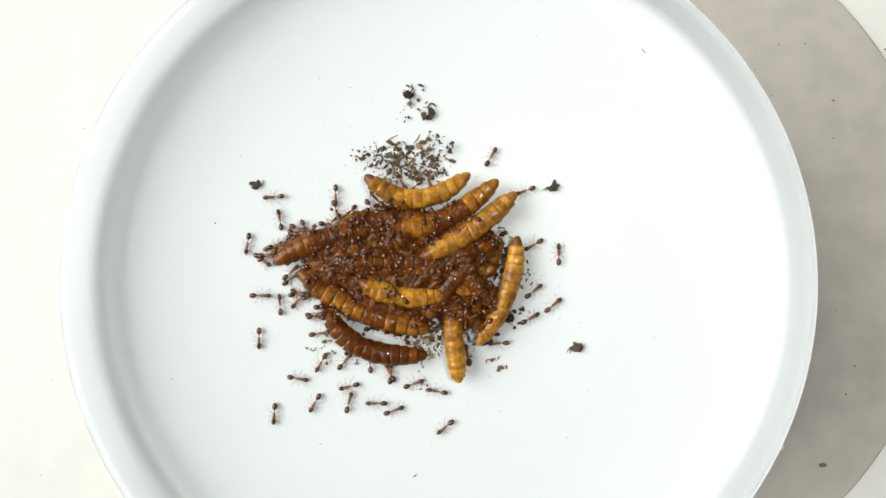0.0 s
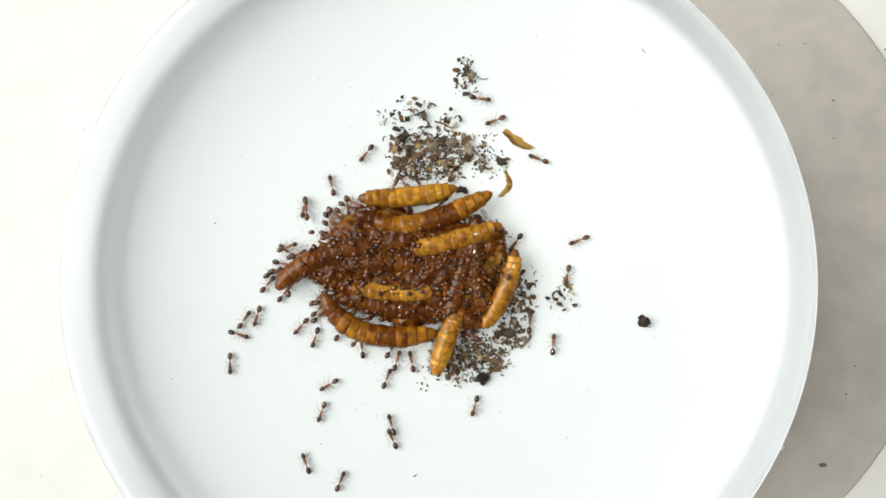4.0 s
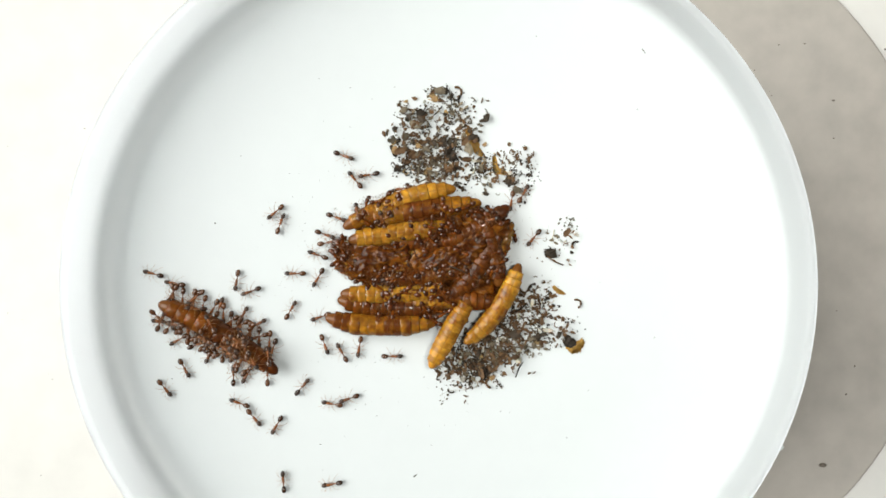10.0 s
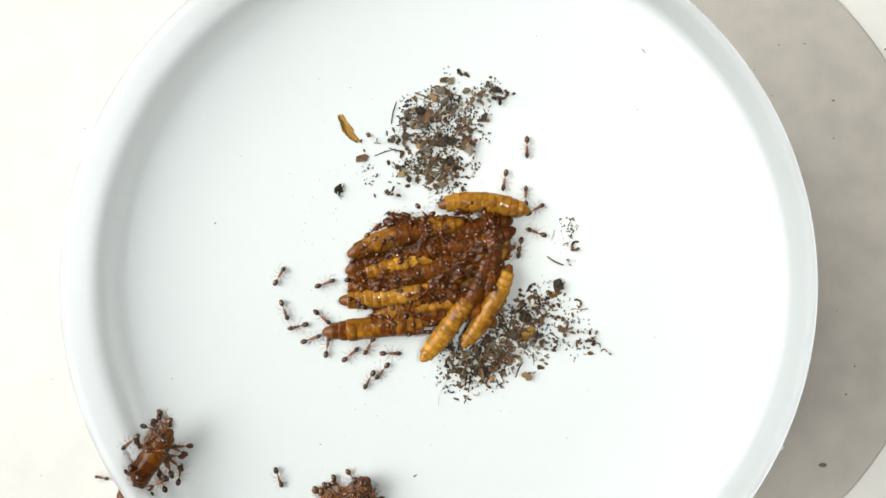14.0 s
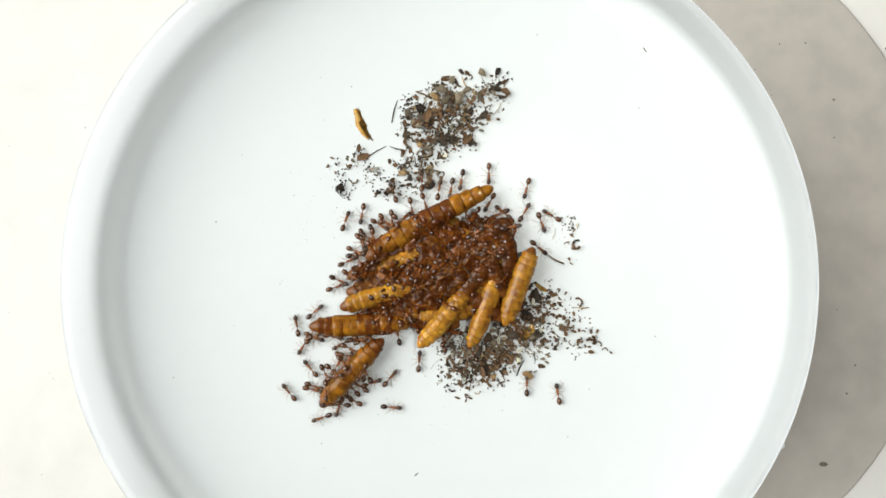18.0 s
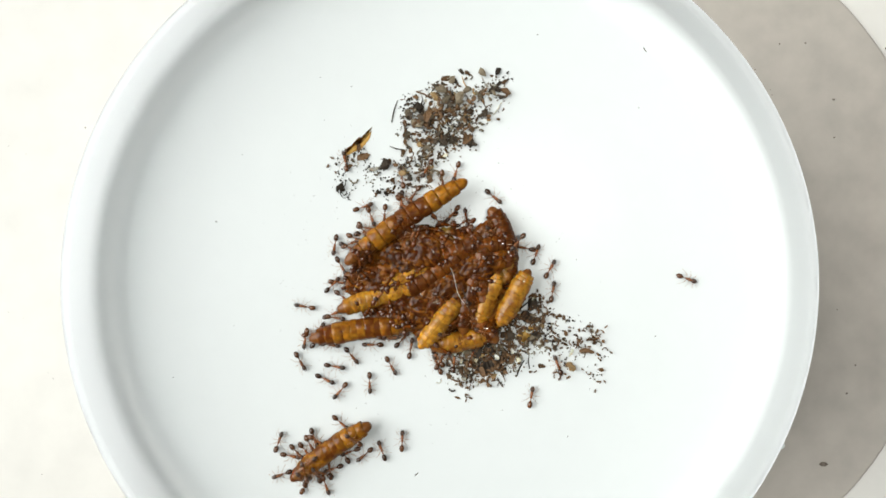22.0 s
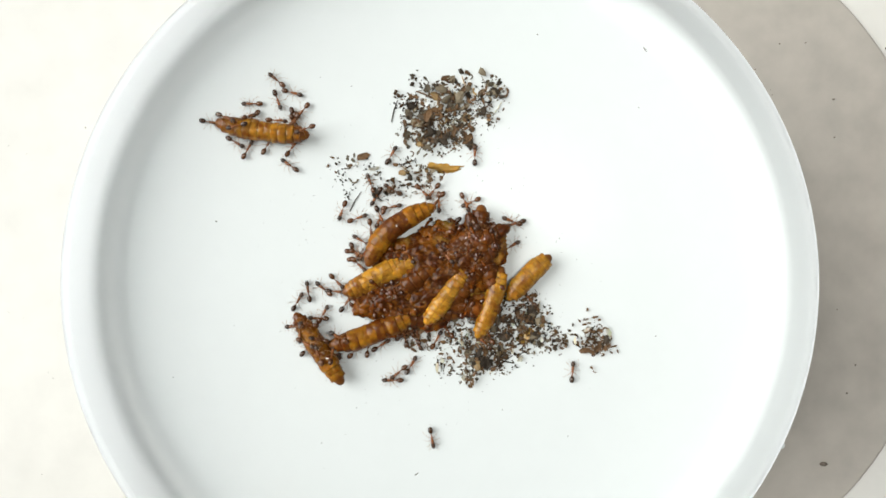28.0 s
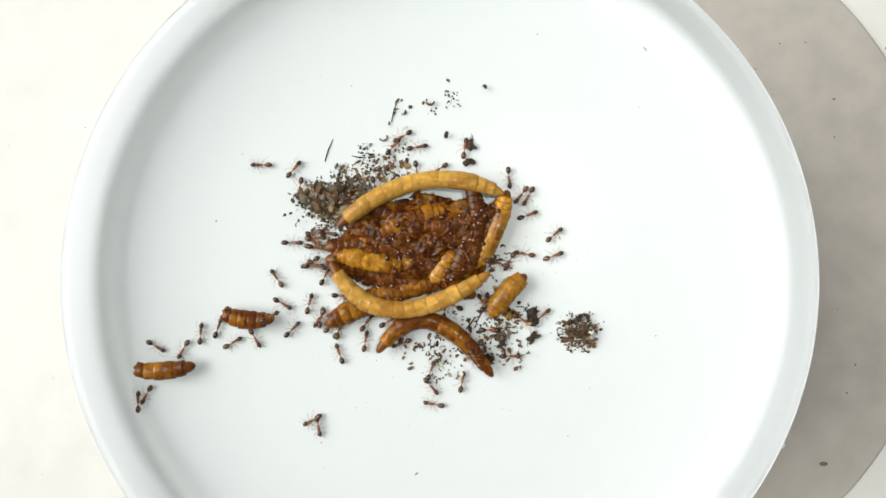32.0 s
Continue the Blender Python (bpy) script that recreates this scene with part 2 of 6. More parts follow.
mat_rounds = [(0, 0), (0.0852, 0), (0.0858, 0.0002), (0.086, 0.0006), (0.0858, 0.001), (0.0852, 0.0012), (0, 0.0012)]
round_mat = tagged(new("round_mat", mesh_of("round_mat", lathe(mat_rounds, 128), MAT)), "thin round grey-brown mat under the dish", "mat")
round_mat.location = plan(1032, 446, TABLE)

DISH = plan(776.6, 500)
RIM = 0.009
dish = thing("dish", "round shallow white plastic dish standing on the table", "dish")
dish.location = (DISH.x, DISH.y, 0)
# a barely dished floor runs in one rounded hollow up into the wall
floor_profile = [(0, 0), (R - 0.020, 0)]
for k in range(1, 13):
    u = k / 12
    floor_profile.append((R - 0.020 + 0.0150 * u, 0.0004 * u * u * (3 - 2 * u)))
for k in range(1, 29):
    u = radians(84) * k / 28
    floor_profile.append((R - 0.0050 + 0.0048 * math.sin(u), 0.0004 + 0.0040 * (1 - math.cos(u))))
flat = floor_profile.index((R - 0.020, 0)) + 13
wall_profile = floor_profile[flat - 1:] + [(R - 0.0001, 0.0056), (R, 0.0069), (R + 0.0002, RIM - 0.0006)]
lip_profile = [(R + 0.0002, RIM - 0.0006), (R + 0.0004, RIM - 0.0002), (R + 0.0007, RIM), (R + 0.0011, RIM - 0.0001),
               (R + 0.0014, RIM - 0.0005), (R + 0.0014, RIM - 0.0016), (R + 0.0010, RIM - 0.002)]
outer_profile = [(R + 0.0010, RIM - 0.002), (R + 0.0004, -0.002)]
skirt_profile = [(R + 0.0004, -0.002), (R - 0.003, TABLE + 0.0014), (R - 0.005, TABLE + 0.0014), (R - 0.0012, -0.003), (R - 0.0012, -0.0018), (0, -0.0018)]
part("dish_floor", lathe(floor_profile[:flat], 192), PLASTIC, dish)
part("side_wall", lathe(wall_profile, 192), PLASTIC, dish, "thin milky side wall")
part("rim", lathe(lip_profile, 160), PLASTIC, dish, "rounded rim of the dish")
part("outer_wall", lathe(outer_profile, 160), PLASTIC, dish)
part("base_skirt", lathe(skirt_profile, 160), PLASTIC, dish)


def dish_height(far):
    """The height of the dish's inside at a distance from its centre."""
    return float(np.interp(far, [r for r, h in floor_profile], [h for r, h in floor_profile]))


for x, y in ((1384, 795),):
    spot = plan(x, y, RIM) - DISH
    nub = part("moulding_nub", ball(bmesh.new(), (0, 0, 0), (0.0008, 0.0006, 0.0007), 2), PLASTIC, dish, "small moulding nub on the rim")
    away = Vector((spot.x, spot.y, 0)).normalized()
    nub.location = away * (R + 0.0013) + Vector((0, 0, RIM - 0.0012))

# ---- small fixed specks of dirt ----
rng = random.Random(5)


def specks(name, places, label, mat):
    bm = bmesh.new()
    for x, y, size, z in places:
        p = plan(x, y, z)
        if z == 0:
            p.z = dish_height(math.hypot(p.x - DISH.x, p.y - DISH.y))
        ball(bm, p + Vector((0, 0, size * 0.3)), (size * rng.uniform(0.6, 1.3), size * rng.uniform(0.5, 1.0), size * 0.4), 1)
    tagged(new(name, mesh_of(name, bm, mat)), label, "specks", kind="stuff")


near = [(427, 276), (565, 140), (1041, 691), (949, 65), (1158, 598), (381, 395), (1341, 172), (1382, 587), (1003, 775), (620, 156), (567, 787), (763, 788),
        (306, 670), (571, 832), (1128, 194)]
sprinkle = [(x, y, rng.uniform(0.00008, 0.00013), 0) for x, y in near]
for k in range(260):
    a, r = rng.uniform(0, 2 * math.pi), rng.gauss(225, 60)
    sprinkle.append((740 + r * math.cos(a), 490 + r * math.sin(a) * 0.9, rng.uniform(0.00003, 0.00009), 0))
for x, y in ((735, 842), (1138, 92)):
    sprinkle += [(x + k * 1.3, y - k * (1.0 if x < 1000 else -1.7), 0.00012, 0) for k in (-2, -1.2, -0.5, 0, 0.4, 1.1, 1.9)]
specks("dish_specks", sprinkle, "tiny dark specks of dirt on the dish floor", CRUMBS[0])
specks("table_specks", [(x, y, size, TABLE) for x, y, size in ((14, 260, 0.00012), (45, 275, 0.0001), (55, 285, 0.0001), (93, 672, 0.0002), (40, 565, 0.0001), (20, 318, 0.0001), (150, 228, 0.0002),
                                                                (14, 555, 0.00012), (73, 842, 0.00016), (85, 662, 0.00012))], "dark specks and crumbs on the tabletop", STAIN)
specks("mat_specks", [(x, y, size, TABLE + 0.0012) for x, y, size in ((1480, 550, 0.00025), (1455, 823, 0.0009), (1566, 88, 0.0004), (1475, 245, 0.0003), (1497, 698, 0.0003), (1365, 170, 0.0003),
                                                                       (1335, 125, 0.0002), (1390, 255, 0.0002), (1424, 78, 0.0003), (1474, 178, 0.0004), (1378, 80, 0.0003), (1512, 648, 0.0003))],
       "brown specks and crumbs on the mat", STAIN)

# ---- larvae ----
ring_profile = [(0, -0.56), (0.90, -0.56), (0.955, -0.50), (0.985, -0.36), (1.0, -0.1), (1.0, 0.15), (0.985, 0.36), (0.955, 0.48), (0.90, 0.56), (0, 0.56)]
head_profile = [(0, -0.66), (0.26, -0.62), (0.46, -0.48), (0.64, -0.22), (0.76, 0.1), (0.84, 0.4), (0.86, 0.54), (0, 0.56)]
tail_profile = [(0, -0.54), (0.82, -0.54), (0.86, -0.35), (0.78, 0.0), (0.62, 0.30), (0.42, 0.48), (0.2, 0.60), (0, 0.64)]
LARVA_MESHES = {}


def uneven(bm, seed, amount):
    """Dents and swells a turned piece, as soft skin has."""
    for v in bm.verts:
        f = 1 + amount * noise.noise((v.co.x * 1.6 + seed * 7.3, v.co.y * 1.6, v.co.z * 1.6 + seed))
        v.co.y, v.co.z = v.co.y * f, v.co.z * f
    return bm


for skin in (AMBER, BROWN, PALE, DEEP, GOLD):
    LARVA_MESHES[skin.name] = [[mesh_of("segment", uneven(lathe(ring_profile, 18, "X"), k, 0.09), skin) for k in range(6)],
                               mesh_of("tail_segment", uneven(lathe(tail_profile, 18, "X"), 9, 0.1), skin)]
torn_profile = [(0, -0.2), (0.35, -0.42), (0.62, -0.5), (0.84, -0.3), (0.97, -0.05), (1.0, 0.2), (0.95, 0.46), (0.88, 0.56), (0, 0.56)]


def torn(skin):
    """The ragged open end of a bitten larva."""
    bm = lathe(torn_profile, 18, "X")
    for v in bm.verts:
        a = math.atan2(v.co.z, v.co.y)
        if v.co.x < 0.1:
            v.co.x += 0.42 * noise.noise((math.cos(a) * 2.1, math.sin(a) * 2.1, 3.3))
    return mesh_of("torn_end", uneven(bm, 4, 0.4), skin)


TORN = torn(AMBER)
LARVA_HEAD = mesh_of("head", lathe(head_profile, 18, "X"), HEAD)


def larva(skin, long_mm, thick_mm, label, pieces=13, name="mealworm", wet=True):
    """A larva of pieces in a row: head, rings, pointed tail."""
    ob = thing(name, label, "larva", "larvae in the dish")
    step = long_mm * MM / pieces
    thick_mm *= 0.88
    rings, tail = LARVA_MESHES[skin.name]
    shift = len(label) + int(long_mm * 10)
    parts = []
    for k in range(pieces):
        me, called = (LARVA_HEAD, "head") if k == 0 and pieces > 8 else (TORN, "torn_end") if k == 0 else (tail, "tail_segment") if k == pieces - 1 else (rings[(k * 5 + shift) % 6], "segment")
        p = part(called, me, None, ob, "dark brown head" if called == "head" else "")
        s = min(1.0, 0.74 + 0.09 * k, 0.66 + 0.115 * (pieces - 1 - k)) * thick_mm * MM / 2
        s *= 1 + (0.09 if wet else 0.04) * noise.noise((k * 0.55, long_mm * 1.7, len(label) * 2.3))
        blot = noise.noise((k * 0.28, long_mm * 3.7 + thick_mm, len(label) * 1.9))
        p.color = (max(0.0, min(1.0, (0.68 + 1.3 * blot) if wet else (0.2 + 0.75 * blot))), 0, 0, 1)
        p.scale = (step * 1.03, s, s * 0.93)
        parts.append(p)
    return ob, parts, long_mm * MM, thick_mm * MM


def bow(a, b, c, n=41):
    """Points along the arc through three places, evenly spaced."""
    mid = 2 * b - 0.5 * (a + c)
    pts = [(1 - u) ** 2 * a + 2 * u * (1 - u) * mid + u * u * c for u in (i / (n - 1) for i in range(n))]
    run = [0.0]
    for p, q in zip(pts, pts[1:]):
        run.append(run[-1] + (q - p).length)
    return pts, run


def along(pts, run, s):
    """The place and way at the distance s, carried on straight past the ends."""
    if s <= 0:
        d = (pts[1] - pts[0]).normalized()
        return pts[0] + d * s, d
    if s >= run[-1]:
        d = (pts[-1] - pts[-2]).normalized()
        return pts[-1] + d * (s - run[-1]), d
    i = int(np.searchsorted(run, s)) - 1
    f = (s - run[i]) / max(1e-9, run[i + 1] - run[i])
    return pts[i].lerp(pts[i + 1], f), (pts[i + 1] - pts[i]).normalized()


LIES, DRAGGED = [], []


def gentle(rows):
    """Adds rows in between where a thing would turn by much from one row to the next."""
    out = [rows[0]]
    for t, m in rows[1:]:
        t0, m0 = out[-1]
        a, b = m0.to_quaternion(), m.to_quaternion()
        turn = a.rotation_difference(b).angle
        turn = min(turn, 2 * math.pi - turn)
        n = int(turn // radians(70)) + 1
        for i in range(1, n):
            f = i / n
            if round((t0 + (t - t0) * f) * FPS) > round(out[-1][0] * FPS):
                out.append((t0 + (t - t0) * f, Matrix.LocRotScale(m0.translation.lerp(m.translation, f), a.slerp(b, f), None)))
        out.append((t, m))
    return out


def slither(worm, cover, keys):
    """Moves a larva: rows of seconds, height of its middle line in mm, and three places of the plan."""
    ob, parts, length, thick = worm
    keys = [(k[0], 1.75 + (k[1] - 1.75) * 0.47 if k[1] < 8 and k[1] > 0 else k[1], *k[2:]) for k in keys]
    keys = sorted(keys)
    keys = ([(0.0, *keys[0][1:])] if keys[0][0] > 0 else []) + keys
    keys = keys + ([(32.0, *keys[-1][1:])] if keys[-1][0] < 32 else [])
    full = [keys[0]]
    for k in keys[1:]:
        a0, a1 = (math.atan2(r[7] - r[3], r[6] - r[2]) for r in (full[-1], k))
        turn = abs((a1 - a0 + math.pi) % (2 * math.pi) - math.pi)
        n = int(turn // radians(60)) + 1
        last = full[-1]
        for i in range(1, n):
            f = i / n
            full.append(tuple(u + (v - u) * f for u, v in zip(last, k)))
        full.append(k)
    spine, base_rows, rows = [], [], [[] for _ in parts]
    n = len(parts)
    for t, z, *xy in full:
        mid = plan(xy[2], xy[3]) - DISH
        if mid.length < R and z > 0:
            z += dish_height(mid.length) / MM
        pts, run = bow(*(plan(xy[i], xy[i + 1], z * MM) for i in (0, 2, 4)))
        use = min(max(run[-1], 0.38 * length), 1.15 * length)
        mid_p, mid_d = along(pts, run, run[-1] / 2)
        base = Matrix.LocRotScale(Vector((mid_p.x, mid_p.y, z * MM - thick / 2)), Euler((0, 0, math.atan2(mid_d.y, mid_d.x))), None)
        base_rows.append((t, base))
        row = []
        for k in range(n):
            p, d = along(pts, run, run[-1] / 2 + use * ((k + 0.5) / n - 0.5))
            row.append((p, d))
            m = Matrix.LocRotScale(p, Euler((0, 0, math.atan2(d.y, d.x))), None)
            rows[k].append((t, base.inverted() @ m))
        spine.append((t, np.array([[p.x, p.y, p.z] for p, d in row])))
    walk(ob, base_rows)
    for p, r in zip(parts, rows):
        walk(p, r)
    LIES.append((spine, thick / 2, cover, 32 if ob in DRAGGED else 12.5 if ob == WORMS["c"][0] else 0))


def spine_at(lie, t):
    spine = lie[0]
    for (t0, a), (t1, b) in zip(spine, spine[1:]):
        if t <= t1:
            return a + (b - a) * max(0.0, (t - t0) / max(1e-6, t1 - t0))
    return spine[-1][1]


def cover_at(lie, t):
    """How thickly ants cover a larva at a time."""
    c = lie[2]
    if isinstance(c, (int, float)):
        return c
    now = c[0]
    for start, value in zip(c[1::2], c[2::2]):
        if t >= start:
            now = value
    return now


def height(p, t, which=False):
    """The top of the heap of larvae at a place, and how far ants cover it there."""
    top, over = 0.0, 1.0
    for lie in LIES:
        s = spine_at(lie, t)
        d2 = ((s[:, :2] - np.array((p.x, p.y))) ** 2).sum(1)
        i = int(d2.argmin())
        if d2[i] < lie[1] ** 2:
            z = s[i, 2] + math.sqrt(lie[1] ** 2 - d2[i]) * 0.9
            if z > top:
                top, over = z, cover_at(lie, t)
    return (top, over) if which else top


# the heap's oval on the plan: seconds, centre, half width, half height, slope, and the share of ants on it
HEAPS = [(0, 720, 475, 185, 135, 0.1, 0.84), (3, 725, 470, 190, 120, 0.1, 0.89), (6, 730, 470, 205, 140, 0, 0.97), (8, 735, 460, 195, 140, 0, 0.97), (10, 757, 450, 160, 125, 0, 0.84),
         (13, 770, 475, 145, 120, -0.1, 0.51), (17, 770, 480, 145, 105, -0.25, 0.50), (20, 775, 510, 150, 130, 0, 0.67), (23, 765, 495, 150, 115, 0, 0.51), (25, 760, 490, 140, 105, 0, 0.51),
         (28, 765, 495, 140, 95, -0.3, 0.31), (29, 780, 455, 120, 90, -0.5, 0.25), (30, 750, 440, 125, 90, -0.3, 0.25), (31, 742, 442, 130, 85, -0.2, 0.26), (32, 735, 438, 150, 92, -0.2, 0.26)]


def heap_at(t):
    for a, b in zip(HEAPS, HEAPS[1:]):
        if t <= b[0]:
            f = (t - a[0]) / (b[0] - a[0])
            return [u + (v - u) * f for u, v in zip(a, b)][1:]
    return HEAPS[-1][1:]


# ---- ants ----
def ant_of(label, head, body, tail, limb):
    """An ant facing along x: head with jaws, thorax and waist, abdomen, feelers and six legs."""
    ob = thing("ant", label, "ant", "ants in the dish")
    ob.scale = (0.91, 0.91, 0.91)
    bm = ball(bmesh.new(), (0.00150, 0, 0.00058), (0.00050, 0.00041, 0.00036), 2)
    for s in (-1, 1):
        rod(bm, [(0.00185, s * 0.00018, 0.0005), (0.00208, s * 0.00013, 0.00044), (0.00215, s * 0.00002, 0.00042)], [0.00007, 0.00006, 0.00002], 5)
    part("head", bm, head, ob, "brown head with jaws")
    bm = ball(bmesh.new(), (0.00080, 0, 0.00066), (0.00042, 0.00027, 0.00030), 2)
    ball(bm, (0.00028, 0, 0.00060), (0.00042, 0.00021, 0.00024), 2)
    ball(bm, (-0.00018, 0, 0.00058), (0.00015, 0.00012, 0.00017), 1)
    ball(bm, (-0.00045, 0, 0.00058), (0.00015, 0.00014, 0.00018), 1)
    part("thorax", bm, body, ob, "reddish-brown thorax and waist")
    part("abdomen", ball(bmesh.new(), (-0.00118, 0, 0.00062), (0.00066, 0.00046, 0.00043), 2), tail, ob, "glossy abdomen")
    for s in (-1, 1):
        part("antenna", rod(bmesh.new(), [(0.00172, s * 0.00026, 0.0007), (0.0019, s * 0.00072, 0.00095), (0.00245, s * 0.00085, 0.0005)], [0.000022, 0.000022, 0.000022], 4), limb, ob)
        for x, fore, out in ((0.00085, 0.0010, 0.00125), (0.00055, -0.0001, 0.0015), (0.0002, -0.0012, 0.00145)):
            part("leg", rod(bmesh.new(), [(x, s * 0.00018, 0.0005), (x + fore * 0.4, s * out * 0.5, 0.00105), (x + fore * 0.75, s * out * 0.85, 0.00035), (x + fore, s * out, 0.00003)],
                            [0.00004, 0.00004, 0.000024, 0.000015], 4), limb, ob)
    return ob


ant = ant_of("small reddish-brown ant with dark head and abdomen", ANT_HEAD, ANT_BODY, ANT_TAIL, ANT_LEG)
# same ant recoloured in closer amber-brown tones, to blend into the heap
heap_ant = ant_of("wet ant feeding on the larvae, toned low-contrast amber-brown", HEAP_HEAD, HEAP_BODY, HEAP_TAIL, HEAP_LEG)
ants = [ant] + [heap_ant if k == 67 else copy_thing(ant if k < 67 or k % 4 == 1 else heap_ant, pose(0, 0, 0)) for k in range(1, 299)]
SEEN = [0, 1, 2, 3, 4.5, 6, 7, 8, 9, 10, 11, 12, 13, 14, 15.5, 17, 18, 19, 20, 21, 22, 23, 24, 25, 26.5, 28, 29, 30, 31, 32]

# half seconds at which ants keep up with a larva that they drag
HALVES = [9.5, 10.5, 11.5, 12.5, 13.5, 17.5, 18.5, 19.5, 21.5, 22.5, 23.5, 27.0, 27.5, 28.5]


def stand(p, up, heading):
    """The pose of an ant at p, its feet on a surface with that normal."""
    fwd = Vector((math.cos(heading), math.sin(heading), 0))
    up = up.normalized()
    side = up.cross(fwd).normalized()
    fwd = side.cross(up)
    m = Matrix((fwd, side, up)).transposed().to_4x4()
    m.translation = p
    return m


def trail(k, seen):
    """An ant's rows: places of the plan with its heading where it walks in the open, and otherwise a wander over the heap."""
    rnd = random.Random(1000 + k)
    known = {r[0]: r[1:] for r in seen}
    heading = radians(seen[0][3]) if seen else rnd.uniform(-3, 3)
    lie = s = a = None
    edge = math.pi + rnd.triangular(-2.4, 2.4, 0)
    rows = []
    for t in sorted(SEEN + HALVES):
        rider = k % 4 == 1 if t < 15 else k % 16 == 5
        if t in HALVES and (seen or not rider):
            continue
        if t in known:
            x, y, h = known[t]
            heading = radians(h)
            z = 0.0
            p = plan(x, y, z)
            far = math.hypot(p.x - DISH.x, p.y - DISH.y)
            if far > R + 0.001:
                z = TABLE + (0.0012 if x > 900 else 0)
            elif far > R - 0.001:
                z = RIM
            else:
                z = max(height(p, t), dish_height(far))
            rows.append((t, stand(plan(x, y, z), Vector((0, 0, 1)), heading)))
            lie = None
            continue
        cx, cy, wide, tall, slope, share = heap_at(t)
        heading += rnd.uniform(-0.8, 0.8)
        lie = True
        dragged = []
        if rider:
            for one in LIES:
                line = spine_at(one, t)
                mid = line[len(line) // 2]
                c = plan(cx, cy)
                if t < one[3] and abs(mid[1]) < 0.043 and ((mid[0] - c.x) * 11000 / wide) ** 2 + ((mid[1] - c.y) * 11000 / tall) ** 2 > 1.3:
                    dragged.append((one, line))
        if t in HALVES and not dragged:
            continue
        if dragged:
            one, line = dragged[k // 9 % len(dragged)]
            i = rnd.randrange(len(line) - 1)
            way = Vector(line[i + 1] - line[i])
            side = Vector((-way.y, way.x, 0)).normalized() * rnd.choice((-1, 1))
            if rnd.random() < 0.7:
                # beside the larva, jaws in its skin
                p = Vector(line[i]) + side * (one[1] + rnd.uniform(0.0002, 0.0014))
                p.z = dish_height(math.hypot(p.x - DISH.x, p.y - DISH.y))
                heading = math.atan2(-side.y, -side.x) + rnd.uniform(-0.7, 0.7)
                rows.append((t, stand(p, Vector((0, 0, 1)), heading)))
            else:
                tilt = rnd.uniform(0.0, 1.2)
                up = Vector((0, 0, math.cos(tilt))) + side * math.sin(tilt)
                rows.append((t, stand(Vector(line[i]) + up * one[1] * 0.9, up, heading)))
            s = None
            continue
        if k % 8 == 1:
            # feeding from the heap's edge, mostly on its open side
            edge += rnd.gauss(0, 0.22)
            out = Vector((math.cos(edge), -math.sin(edge), 0))
            for far in range(150, 30, -3):
                spot = plan(cx + far / 100 * wide * math.cos(edge), cy + far / 100 * (tall * math.sin(edge) + slope * wide * math.cos(edge)))
                if height(spot, t) > 0.0004:
                    break
            spot += out * rnd.uniform(0.0006, 0.0019)
            spot.z = dish_height(math.hypot(spot.x - DISH.x, spot.y - DISH.y))
            rows.append((t, stand(spot, Vector((0, 0, 1)), math.atan2(-out.y, -out.x) + rnd.uniform(-0.9, 0.9))))
            continue
        if k % 100 > share * 100:
            # down among the larvae at the heap's bottom
            u, v = rnd.uniform(-0.42, 0.42), rnd.uniform(-0.42, 0.42)
            rows.append((t, stand(plan(cx + u * wide, cy + v * tall + slope * u * wide, 0.0002), Vector((0, 0, 1)), heading)))
            continue
        for tries in range(12):
            if s is None or tries or rnd.random() < 0.3:
                a, s = rnd.uniform(0, 2 * math.pi), math.sqrt(rnd.random())
            u, v = wide * s * math.cos(a), tall * s * math.sin(a)
            spot = plan(cx + u, cy + v + slope * u, 0.003)
            z, over = height(spot, t, True)
            if rnd.random() < over:
                break
        z1 = height(spot + Vector((0.0006, 0, 0)), t) - height(spot - Vector((0.0006, 0, 0)), t)
        z2 = height(spot + Vector((0, 0.0006, 0)), t) - height(spot - Vector((0, 0.0006, 0)), t)
        up = Vector((-z1, -z2, 0.0016))
        spot.z = z - rnd.uniform(0.0004, 0.0010) - (0.0005 if k % 4 == 1 else 0)
        rows.append((t, stand(spot, up, heading)))
    return gentle(rows)


# ---- crumbs, husks and a fly ----
def shard(bm, m, size):
    """A torn, bent flake with an uneven outline."""
    n = rng.choice((6, 7, 8, 9))
    bend, long = rng.uniform(-0.5, 1.1), rng.uniform(0.35, 0.8)
    rings = []
    for far, lift in ((1.0, 0.0), (0.55, 0.12)):
        ring = []
        for i in range(n):
            a = 2 * math.pi * (i + rng.uniform(-0.25, 0.25)) / n
            r = far * size * rng.uniform(0.58, 1.22)
            x, y = r * math.cos(a), r * math.sin(a) * long
            ring.append((x, y, size * lift * rng.uniform(0.2, 1.6) + bend * y * y / size))
        rings.append(ring)
    thick = size * rng.uniform(0.12, 0.3)
    top = [[bm.verts.new(m @ Vector((x, y, z + thick))) for x, y, z in ring] for ring in rings]
    low = [bm.verts.new(m @ Vector((x, y, z))) for x, y, z in rings[0]]
    for i in range(n):
        k = (i + 1) % n
        bm.faces.new((low[i], low[k], top[0][k], top[0][i]))
        bm.faces.new((top[0][i], top[0][k], top[1][k], top[1][i]))
    bm.faces.new(top[1])
    bm.faces.new(low[::-1])


